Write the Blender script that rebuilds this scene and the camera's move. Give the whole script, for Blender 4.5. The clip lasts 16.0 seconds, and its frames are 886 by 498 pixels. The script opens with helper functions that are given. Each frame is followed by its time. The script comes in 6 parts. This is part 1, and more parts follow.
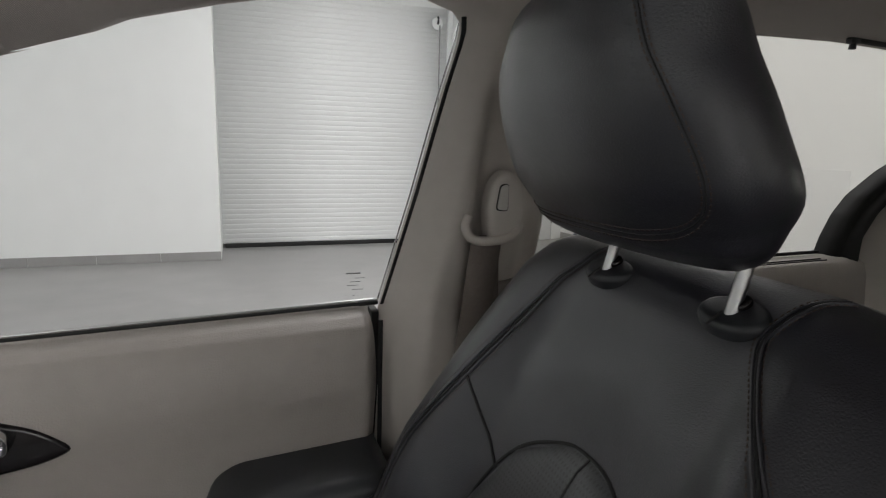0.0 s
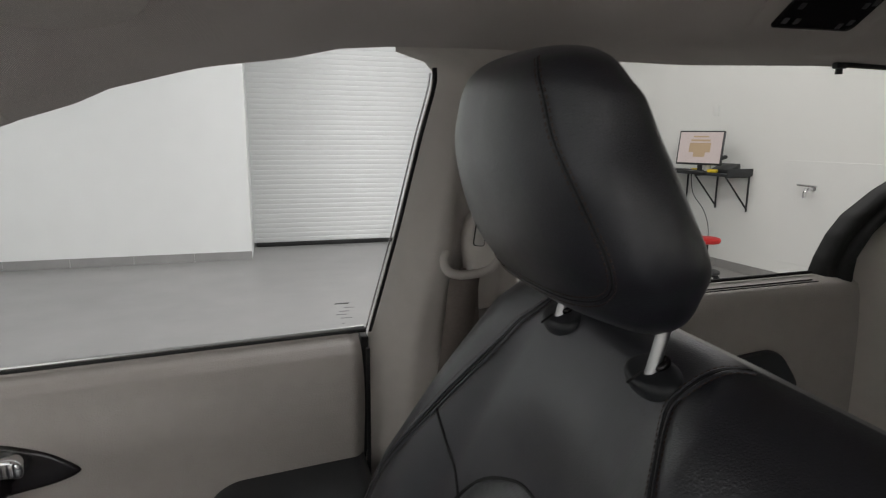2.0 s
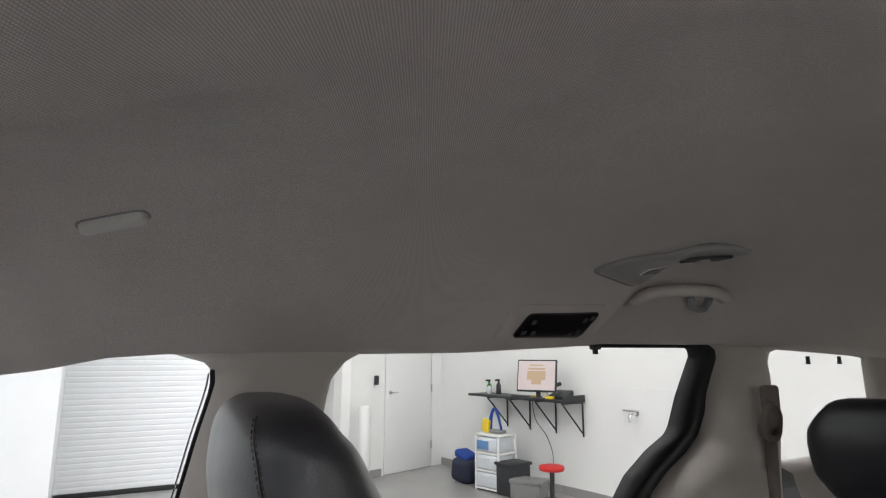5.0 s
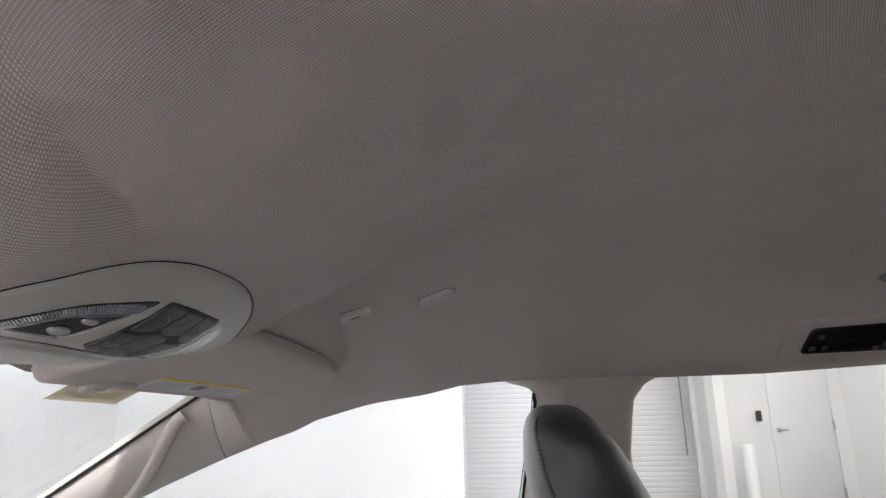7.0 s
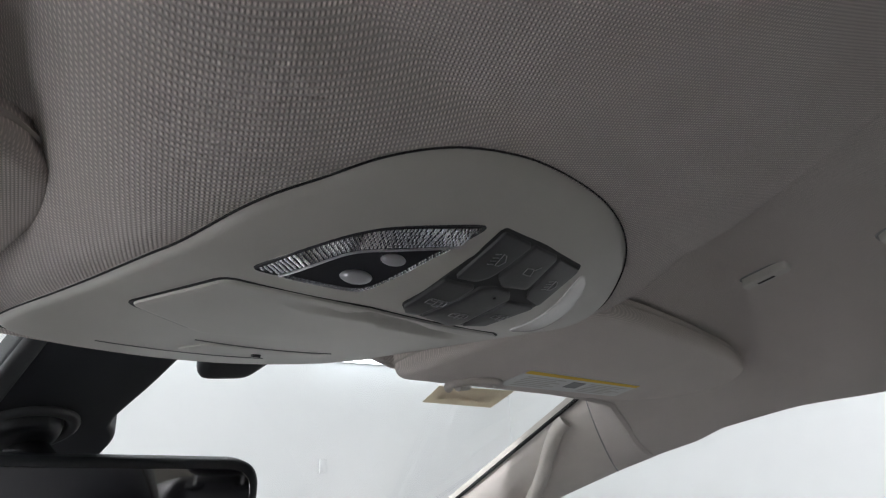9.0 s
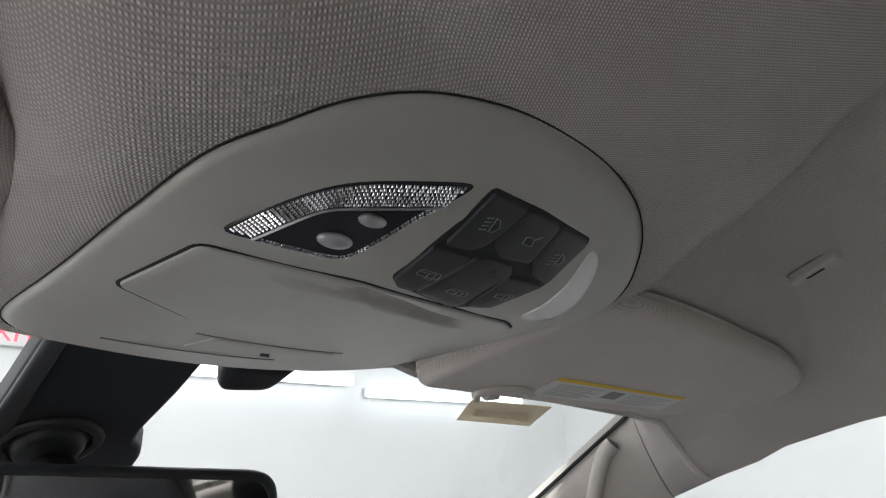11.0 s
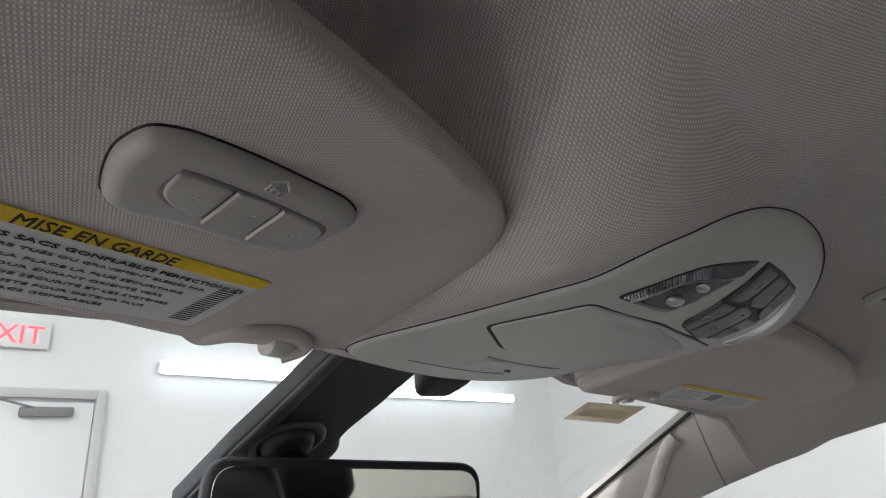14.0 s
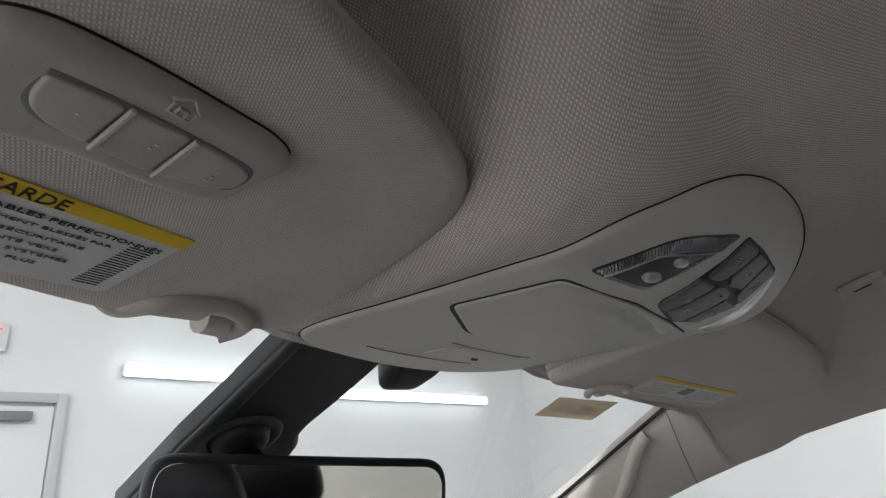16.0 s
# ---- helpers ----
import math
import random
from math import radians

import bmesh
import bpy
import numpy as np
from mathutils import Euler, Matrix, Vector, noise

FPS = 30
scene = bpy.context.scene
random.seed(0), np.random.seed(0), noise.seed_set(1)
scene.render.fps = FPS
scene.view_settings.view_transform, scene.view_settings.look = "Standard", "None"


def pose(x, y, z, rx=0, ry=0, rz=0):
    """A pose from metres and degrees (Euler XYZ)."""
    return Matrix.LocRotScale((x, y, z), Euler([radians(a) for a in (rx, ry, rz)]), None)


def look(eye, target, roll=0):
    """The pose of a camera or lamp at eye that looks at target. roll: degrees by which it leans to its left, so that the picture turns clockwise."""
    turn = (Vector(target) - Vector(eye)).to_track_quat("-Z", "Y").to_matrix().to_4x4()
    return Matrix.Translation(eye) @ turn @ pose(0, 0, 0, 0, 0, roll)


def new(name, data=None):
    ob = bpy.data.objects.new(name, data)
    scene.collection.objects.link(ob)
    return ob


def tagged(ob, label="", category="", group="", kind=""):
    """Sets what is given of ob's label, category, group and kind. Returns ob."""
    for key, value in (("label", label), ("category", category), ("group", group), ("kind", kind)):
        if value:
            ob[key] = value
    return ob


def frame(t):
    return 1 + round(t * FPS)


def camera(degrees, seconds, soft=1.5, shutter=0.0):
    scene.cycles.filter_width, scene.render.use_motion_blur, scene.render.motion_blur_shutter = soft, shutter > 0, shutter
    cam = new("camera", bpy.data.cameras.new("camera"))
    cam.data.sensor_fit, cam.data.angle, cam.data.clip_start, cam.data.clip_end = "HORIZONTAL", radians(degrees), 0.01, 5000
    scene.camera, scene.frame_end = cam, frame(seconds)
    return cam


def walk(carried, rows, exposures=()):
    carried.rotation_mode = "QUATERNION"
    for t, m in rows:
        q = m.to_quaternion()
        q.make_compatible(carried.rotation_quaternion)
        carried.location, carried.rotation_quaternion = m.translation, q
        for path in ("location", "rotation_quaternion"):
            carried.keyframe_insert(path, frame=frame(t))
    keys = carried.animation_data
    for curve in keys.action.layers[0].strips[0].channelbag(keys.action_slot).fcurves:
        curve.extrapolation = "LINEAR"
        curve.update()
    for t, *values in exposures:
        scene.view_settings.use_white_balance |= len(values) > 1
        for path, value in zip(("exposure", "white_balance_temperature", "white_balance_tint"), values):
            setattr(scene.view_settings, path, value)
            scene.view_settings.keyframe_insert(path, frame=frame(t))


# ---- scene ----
# ---- camera and its walk ----
cam = camera(73.8, 16.0, soft=1.15, shutter=0.2)
PATH = [
    (0, (0.259, -0.014, 1.375), (0.912, 1.842, 1.017), 1.5),
    (0.5, (0.219, -0.003, 1.361), (0.837, 1.863, 0.994), 1.2),
    (1, (0.219, -0.01, 1.372), (0.773, 1.874, 0.997), 1.1),
    (1.5, (0.259, -0.039, 1.399), (0.785, 1.853, 1.019), 0.7),
    (2, (0.32, -0.066, 1.442), (0.868, 1.819, 1.059), 0.5),
    (2.5, (0.383, -0.083, 1.493), (1.142, 1.751, 1.242), 0.6),
    (3, (0.422, -0.059, 1.515), (1.378, 1.698, 1.554), 0.8),
    (3.2, (0.439, -0.069, 1.527), (1.429, 1.662, 1.675), 1.2),
    (5.3, (0.398, -0.178, 1.545), (1.349, 1.537, 1.935), 0.3),
    (5.5, (0.406, -0.243, 1.53), (1.172, 1.556, 1.953), -0.6),
    (6, (0.421, -0.291, 1.532), (0.895, 1.598, 1.988), -0.9),
    (6.5, (0.454, -0.334, 1.521), (0.62, 1.601, 1.997), -1.3),
    (7, (0.461, -0.353, 1.522), (0.309, 1.58, 2.009), -1.4),
    (7.5, (0.452, -0.347, 1.515), (0.053, 1.549, 2.01), -1.8),
    (8, (0.44, -0.271, 1.504), (-0.281, 1.522, 2.019), -1.7),
    (8.5, (0.416, -0.234, 1.516), (-0.569, 1.422, 2.051), -1.8),
    (9, (0.389, -0.204, 1.511), (-0.813, 1.294, 2.067), -1.9),
    (9.2, (0.382, -0.196, 1.513), (-0.838, 1.29, 2.067), -2.0),
    (11.3, (0.392, -0.175, 1.488), (-0.906, 1.185, 2.172), -2.7),
    (11.5, (0.388, -0.176, 1.492), (-0.907, 1.197, 2.154), -2.7),
    (12, (0.384, -0.182, 1.492), (-0.909, 1.19, 2.16), -2.9),
    (12.5, (0.38, -0.194, 1.491), (-0.909, 1.179, 2.164), -3.0),
    (13, (0.378, -0.226, 1.492), (-0.9, 1.156, 2.167), -3.1),
    (13.5, (0.369, -0.313, 1.499), (-0.894, 1.087, 2.165), -3.2),
    (14, (0.343, -0.353, 1.494), (-0.906, 1.061, 2.16), -3.3),
    (14.5, (0.341, -0.357, 1.495), (-0.89, 1.071, 2.161), -3.5),
    (15, (0.347, -0.351, 1.496), (-0.866, 1.09, 2.167), -3.7),
    (15.5, (0.343, -0.342, 1.495), (-0.854, 1.113, 2.165), -3.7),
    (16, (0.329, -0.327, 1.488), (-0.853, 1.14, 2.158), -3.8),
]
EXPOSURES = [(0.0, 0.17, 6500, 10), (2.0, 0.17, 6500, 10), (3.2, 0.43, 6450, 10), (5.3, 0.87, 6250, 12), (6.0, 0.84, 6300, 14), (7.0, 0.96, 6300, 14), (7.5, 0.73, 6250, 14), (8.0, 0.66, 6180, 11), (9.0, 0.67, 6150, 10), (11.3, 0.80, 6200, 9), (12.0, 0.69, 6200, 8), (13.0, 0.68, 6220, 9), (14.5, 0.50, 6250, 9), (16.0, 0.44, 6250, 10)]
walk(cam, [(t, look(eye, target, roll)) for t, eye, target, roll in PATH], EXPOSURES)

# ---- world, sun, large lights ----
world = bpy.data.worlds.new("hall_world")
scene.world = world
world.use_nodes = True
world.node_tree.nodes["Background"].inputs["Color"].default_value = (0.9, 0.95, 1.0, 1)
world.node_tree.nodes["Background"].inputs["Strength"].default_value = 0.05
# watts of the added ceiling strips by row and, along a row, by bay
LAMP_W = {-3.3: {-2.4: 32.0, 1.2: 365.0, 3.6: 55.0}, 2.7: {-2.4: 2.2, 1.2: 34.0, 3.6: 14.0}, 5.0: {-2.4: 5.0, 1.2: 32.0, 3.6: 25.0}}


# ---- materials ----
def material(name, colour, rough=0.6, metal=0.0, var=0.12, scale=40.0, bump=0.15, bump_scale=300.0, spec=0.5, stain=2.0, coat=0.0, sheen=0.0):
    """Paint, plastic, leather or metal with slow stains, fine grain and relief."""
    m = bpy.data.materials.new(name)
    m.use_nodes = True
    nt = m.node_tree
    b = nt.nodes["Principled BSDF"]
    b.inputs["Roughness"].default_value = rough
    b.inputs["Metallic"].default_value = metal
    b.inputs["Specular IOR Level"].default_value = spec
    b.inputs["Coat Weight"].default_value = coat
    b.inputs["Sheen Weight"].default_value = sheen
    co = nt.nodes.new("ShaderNodeTexCoord")
    n1 = nt.nodes.new("ShaderNodeTexNoise")
    n1.inputs["Scale"].default_value = scale
    n1.inputs["Detail"].default_value = 5
    n2 = nt.nodes.new("ShaderNodeTexNoise")
    n2.inputs["Scale"].default_value = stain
    n2.inputs["Detail"].default_value = 3
    add = nt.nodes.new("ShaderNodeMath")
    add.operation = "ADD"
    mp = nt.nodes.new("ShaderNodeMapRange")
    mp.inputs["From Min"].default_value = 0.6
    mp.inputs["From Max"].default_value = 1.4
    mp.inputs["To Min"].default_value = 1 - var
    mp.inputs["To Max"].default_value = 1 + var
    mul = nt.nodes.new("ShaderNodeVectorMath")
    mul.operation = "MULTIPLY"
    mul.inputs[0].default_value = colour
    for n in (n1, n2):
        nt.links.new(co.outputs["Object"], n.inputs["Vector"])
    nt.links.new(n1.outputs["Fac"], add.inputs[0])
    nt.links.new(n2.outputs["Fac"], add.inputs[1])
    nt.links.new(add.outputs[0], mp.inputs["Value"])
    nt.links.new(mp.outputs[0], mul.inputs[1])
    nt.links.new(mul.outputs[0], b.inputs["Base Color"])
    if bump:
        n3 = nt.nodes.new("ShaderNodeTexNoise")
        n3.inputs["Scale"].default_value = bump_scale
        n3.inputs["Detail"].default_value = 2
        bp = nt.nodes.new("ShaderNodeBump")
        bp.inputs["Strength"].default_value = bump
        bp.inputs["Distance"].default_value = 0.001
        nt.links.new(co.outputs["Object"], n3.inputs["Vector"])
        nt.links.new(n3.outputs["Fac"], bp.inputs["Height"])
        nt.links.new(bp.outputs["Normal"], b.inputs["Normal"])
    return m


def weave(name, colour, pitch_a, pitch_b, angle, depth, dark=0.72, rough=0.9):
    """Knitted cloth: two crossed wave patterns give rows of small raised dots."""
    m = material(name, colour, rough, var=0.06, scale=25, bump=0.0, spec=0.2, stain=3.0, sheen=0.1)
    nt = m.node_tree
    b = nt.nodes["Principled BSDF"]
    co = nt.nodes.new("ShaderNodeTexCoord")
    mp = nt.nodes.new("ShaderNodeMapping")
    mp.inputs["Rotation"].default_value = (0, 0, radians(angle))
    nt.links.new(co.outputs["Object"], mp.inputs["Vector"])
    outs = []
    for axis, pitch in (("X", pitch_a), ("Y", pitch_b)):
        if not pitch:
            continue
        w = nt.nodes.new("ShaderNodeTexWave")
        w.wave_type, w.bands_direction, w.wave_profile = "BANDS", axis, "SIN"
        w.inputs["Scale"].default_value = 0.314 / pitch
        w.inputs["Distortion"].default_value = 0.25
        w.inputs["Detail"].default_value = 1.0
        nt.links.new(mp.outputs["Vector"], w.inputs["Vector"])
        outs.append(w.outputs["Fac"])
    height = outs[0]
    if len(outs) > 1:
        mm = nt.nodes.new("ShaderNodeMath")
        mm.operation = "MULTIPLY"
        nt.links.new(outs[0], mm.inputs[0])
        nt.links.new(outs[1], mm.inputs[1])
        height = mm.outputs[0]
    bp = nt.nodes.new("ShaderNodeBump")
    bp.inputs["Strength"].default_value = 0.7
    bp.inputs["Distance"].default_value = depth
    nt.links.new(height, bp.inputs["Height"])
    nt.links.new(bp.outputs["Normal"], b.inputs["Normal"])
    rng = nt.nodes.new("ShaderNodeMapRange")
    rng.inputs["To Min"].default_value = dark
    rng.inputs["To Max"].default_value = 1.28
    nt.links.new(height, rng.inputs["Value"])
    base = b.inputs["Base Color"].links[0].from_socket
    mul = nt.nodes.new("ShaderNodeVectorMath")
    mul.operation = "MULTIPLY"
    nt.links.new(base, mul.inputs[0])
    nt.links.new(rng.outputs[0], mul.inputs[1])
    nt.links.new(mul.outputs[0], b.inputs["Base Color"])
    return m


def leather(name, colour, rough=0.42, perforated=False):
    m = material(name, colour, rough, var=0.15, scale=60, bump=0.0, spec=0.5, stain=4.0, coat=0.95)
    m.node_tree.nodes["Principled BSDF"].inputs["Coat Roughness"].default_value = 0.36
    m.node_tree.nodes["Principled BSDF"].inputs["Coat IOR"].default_value = 1.5
    nt = m.node_tree
    b = nt.nodes["Principled BSDF"]
    co = nt.nodes.new("ShaderNodeTexCoord")
    v = nt.nodes.new("ShaderNodeTexVoronoi")
    v.inputs["Scale"].default_value = 420
    v.feature = "DISTANCE_TO_EDGE"
    n = nt.nodes.new("ShaderNodeTexNoise")
    n.inputs["Scale"].default_value = 28
    n.inputs["Detail"].default_value = 6
    ad = nt.nodes.new("ShaderNodeMath")
    ad.operation = "ADD"
    for q in (v, n):
        nt.links.new(co.outputs["Object"], q.inputs["Vector"])
    nt.links.new(v.outputs["Distance"], ad.inputs[0])
    fine = nt.nodes.new("ShaderNodeMath")
    fine.operation = "MULTIPLY"
    fine.inputs[1].default_value = 0.22
    nt.links.new(n.outputs["Fac"], fine.inputs[0])
    nt.links.new(fine.outputs[0], ad.inputs[1])
    bp = nt.nodes.new("ShaderNodeBump")
    bp.inputs["Strength"].default_value = 0.42
    bp.inputs["Distance"].default_value = 0.0015
    nt.links.new(ad.outputs[0], bp.inputs["Height"])
    nt.links.new(bp.outputs["Normal"], b.inputs["Normal"])
    rr = nt.nodes.new("ShaderNodeMapRange")
    rr.inputs["To Min"].default_value = rough - 0.08
    rr.inputs["To Max"].default_value = rough + 0.14
    nt.links.new(n.outputs["Fac"], rr.inputs["Value"])
    nt.links.new(rr.outputs[0], b.inputs["Roughness"])
    return m


def glass(name, tint=(0.97, 0.985, 0.98), gloss=1.0):
    """Thin pane: clear, with a mirror share by Fresnel."""
    m = bpy.data.materials.new(name)
    m.use_nodes = True
    nt = m.node_tree
    nt.nodes.remove(nt.nodes["Principled BSDF"])
    t = nt.nodes.new("ShaderNodeBsdfTransparent")
    t.inputs["Color"].default_value = (*tint, 1)
    g = nt.nodes.new("ShaderNodeBsdfGlossy")
    g.inputs["Roughness"].default_value = 0.02
    fr = nt.nodes.new("ShaderNodeFresnel")
    fr.inputs["IOR"].default_value = 1.14
    mx = nt.nodes.new("ShaderNodeMixShader")
    nt.links.new(fr.outputs[0], mx.inputs[0])
    nt.links.new(t.outputs[0], mx.inputs[1])
    nt.links.new(g.outputs[0], mx.inputs[2])
    nt.links.new(mx.outputs[0], nt.nodes["Material Output"].inputs["Surface"])
    return m


def glow(name, colour, strength):
    m = bpy.data.materials.new(name)
    m.use_nodes = True
    b = m.node_tree.nodes["Principled BSDF"]
    b.inputs["Base Color"].default_value = (*colour, 1)
    b.inputs["Emission Color"].default_value = (*colour, 1)
    b.inputs["Emission Strength"].default_value = strength
    return m


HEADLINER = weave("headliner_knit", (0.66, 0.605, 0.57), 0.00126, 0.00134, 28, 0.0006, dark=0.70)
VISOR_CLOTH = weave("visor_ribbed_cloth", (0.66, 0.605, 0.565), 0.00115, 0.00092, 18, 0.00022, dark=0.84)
TRIM = material("greige_trim_plastic", (0.55, 0.51, 0.47), 0.55, var=0.05, bump=0.25, bump_scale=900)
CONSOLE = material("greige_satin_plastic", (0.535, 0.52, 0.48), 0.42, var=0.04, bump=0.08, bump_scale=1500)
DOOR_SKIN = material("greige_grained_vinyl", (0.36, 0.33, 0.305), 0.45, var=0.05, bump=0.75, bump_scale=420)
SEAM_AND_SHADE = material("dark_gap_and_shade", (0.02, 0.02, 0.02), 0.8, var=0.1)
BLACK_LEATHER = leather("black_leather", (0.019, 0.019, 0.027), 0.44)
STITCH = material("brown_thread", (0.085, 0.060, 0.048), 0.8, var=0.2)
BLACK_PLASTIC = material("black_plastic", (0.024, 0.026, 0.030), 0.45, var=0.15, bump=0.2, bump_scale=1200)
GLOSS_BLACK = material("gloss_black", (0.012, 0.010, 0.011), 0.15, var=0.1, bump=0.0)
RUBBER = material("black_rubber", (0.008, 0.008, 0.008), 0.7, var=0.2, bump=0.2)
CHROME = material("chrome", (0.75, 0.75, 0.76), 0.16, 1.0, var=0.03, bump=0.0)
SATIN_METAL = material("satin_metal", (0.5, 0.5, 0.5), 0.35, 1.0, var=0.05, bump=0.0)
DULL_METAL = material("dull_reflector_metal", (0.55, 0.55, 0.57), 0.38, 0.5, var=0.05, bump=0.0)
DARK_BUTTON = material("charcoal_button", (0.06, 0.062, 0.064), 0.4, var=0.08, bump=0.1)
ICON = material("pale_icon_print", (0.36, 0.36, 0.365), 0.6, var=0.02, bump=0.0)
GREY_ICON = material("grey_icon_print", (0.55, 0.53, 0.5), 0.6, var=0.02, bump=0.0)
BELT_WEB = material("taupe_webbing", (0.20, 0.17, 0.15), 0.85, var=0.12, scale=250, bump=0.5, bump_scale=700)
RED = material("red_plastic", (0.55, 0.02, 0.02), 0.45, var=0.1)
WALL = material("white_wall_paint", (0.80, 0.81, 0.80), 0.6, var=0.03, scale=6, bump=0.1, bump_scale=120, stain=0.4)
SHUTTER = material("white_painted_steel", (0.78, 0.79, 0.785), 0.4, var=0.03, scale=8, bump=0.03, stain=0.7)
FLOOR = material("polished_grey_concrete", (0.305, 0.30, 0.295), 0.33, var=0.12, scale=3.0, bump=0.05, bump_scale=60, stain=0.6)
BASE_TILE = material("grey_base_tile", (0.30, 0.295, 0.29), 0.4, var=0.1, scale=5)
GREY_PAINT = material("grey_door_frame_paint", (0.55, 0.55, 0.55), 0.5, var=0.03)
PAPER = material("white_label_paper", (0.72, 0.72, 0.70), 0.6, var=0.03, bump=0.0)
REMOTE = material("dark_greige_remote_plastic", (0.50, 0.47, 0.44), 0.38, var=0.04, bump=0.08, bump_scale=1500)
YELLOW = material("yellow_label_ink", (0.80, 0.55, 0.03), 0.6, var=0.03, bump=0.0)
FAINT_INK = material("faint_black_ink", (0.13, 0.13, 0.13), 0.6, var=0.02, bump=0.0)
INK = material("black_ink", (0.03, 0.03, 0.03), 0.6, var=0.02, bump=0.0)
CARPET = material("dark_carpet", (0.07, 0.065, 0.06), 0.9, var=0.15, scale=200, bump=0.6, bump_scale=900)
KRAFT = material("kraft_paper", (0.84, 0.76, 0.62), 0.8, var=0.12, scale=90)
nt = KRAFT.node_tree
mixk = nt.nodes.new("ShaderNodeMixShader")
trl = nt.nodes.new("ShaderNodeBsdfTranslucent")
trl.inputs["Color"].default_value = (0.92, 0.85, 0.72, 1)
nt.links.new(nt.nodes["Principled BSDF"].outputs[0], mixk.inputs[1])
nt.links.new(trl.outputs[0], mixk.inputs[2])
mixk.inputs[0].default_value = 0.7
nt.links.new(mixk.outputs[0], nt.nodes["Material Output"].inputs["Surface"])
CLEAR = glass("clear_pane")
PRIVACY = glass("privacy_glass", (0.70, 0.695, 0.66))
PRISM = material("clear_prismatic_lens", (0.95, 0.96, 0.98), 0.12, 0.95, var=0.05, bump=0.0)
BUTTON_GAP = material("button_gap_plastic", (0.03, 0.031, 0.032), 0.6, var=0.1, bump=0.0)
LENS_PALE = material("whitish_lamp_lens", (0.80, 0.79, 0.77), 0.14, var=0.04, bump=0.0)
LENS_DARK = material("smoked_lens_well", (0.045, 0.046, 0.052), 0.2, 0.0, var=0.1, bump=0.0)
SILVER_PAINT = material("silver_grey_car_paint", (0.30, 0.32, 0.34), 0.25, 0.6, var=0.04, bump=0.0, coat=0.6)
MIRROR = material("mirror_glass", (0.62, 0.62, 0.62), 0.03, 1.0, var=0.0, bump=0.0)
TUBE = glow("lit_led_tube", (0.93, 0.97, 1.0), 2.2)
EXIT_RED = glow("lit_red_letters", (1.0, 0.06, 0.08), 1.6)
BLUE = material("blue_cloth", (0.02, 0.06, 0.30), 0.8, var=0.2)
GREEN = material("green_plastic", (0.10, 0.40, 0.08), 0.5, var=0.1)
YELLOW_PLASTIC = material("yellow_plastic", (0.75, 0.55, 0.03), 0.5, var=0.1)
FROSTED = material("frosted_white_plastic", (0.62, 0.66, 0.70), 0.35, var=0.06)
GREY_PLASTIC = material("grey_plastic", (0.22, 0.22, 0.22), 0.5, var=0.1)
SCREEN = glow("lit_screen", (0.36, 0.31, 0.31), 0.55)
SCREEN_INK = glow("lit_screen_picture", (0.30, 0.22, 0.14), 0.5)


# ---- mesh helpers ----
def mesh_object(name, verts, faces, mat, parent=None, label="", smooth=True):
    me = bpy.data.meshes.new(name)
    me.from_pydata([tuple(v) for v in verts], [], [tuple(q) for q in faces])
    me.materials.append(mat)
    if smooth:
        me.polygons.foreach_set("use_smooth", [True] * len(me.polygons))
    me.update()
    ob = new(name, me)
    if parent:
        ob.parent = parent
    if label:
        tagged(ob, label)
    return ob


def part(name, bm, mat, parent=None, label="", smooth=True, sharp=40):
    """One bmesh as one mesh object under a thing or a part."""
    bmesh.ops.recalc_face_normals(bm, faces=bm.faces)
    for q in bm.faces:
        q.smooth = smooth
    if smooth:
        for e in bm.edges:
            if len(e.link_faces) == 2 and e.calc_face_angle(0) > radians(sharp):
                e.smooth = False
    me = bpy.data.meshes.new(name)
    bm.to_mesh(me)
    bm.free()
    me.materials.append(mat)
    ob = new(name, me)
    if parent:
        ob.parent = parent
    if label:
        tagged(ob, label)
    return ob


def thing(name, label, category, group="", kind=""):
    ob = new(name)
    ob.empty_display_size = 0.05
    return tagged(ob, label, category, group, kind)


def box(size, m=None, bevel=0.0, seg=2):
    bm = bmesh.new()
    bmesh.ops.create_cube(bm, size=1.0)
    bmesh.ops.scale(bm, vec=size, verts=bm.verts)
    if bevel:
        bmesh.ops.bevel(bm, geom=bm.edges[:], offset=bevel, segments=seg, profile=0.5, affect="EDGES")
    if m is not None:
        bmesh.ops.transform(bm, matrix=m, verts=bm.verts)
    return bm


def cyl(r1, r2, h, m=None, seg=24, bevel=0.0):
    bm = bmesh.new()
    bmesh.ops.create_cone(bm, cap_ends=True, segments=seg, radius1=r1, radius2=r2, depth=h)
    if bevel:
        bmesh.ops.bevel(bm, geom=[e for e in bm.edges if len(e.link_faces) == 2 and e.calc_face_angle(0) > 1.0], offset=bevel, segments=2, profile=0.5, affect="EDGES")
    if m is not None:
        bmesh.ops.transform(bm, matrix=m, verts=bm.verts)
    return bm


def join(*bms):
    out = bmesh.new()
    for b in bms:
        me = bpy.data.meshes.new("tmp")
        b.to_mesh(me)
        b.free()
        out.from_mesh(me)
        bpy.data.meshes.remove(me)
    return out


def lerp(table, x):
    return float(np.interp(x, [q[0] for q in table], [q[1] for q in table]))


def smooth01(t):
    t = min(1.0, max(0.0, t))
    return t * t * (3 - 2 * t)


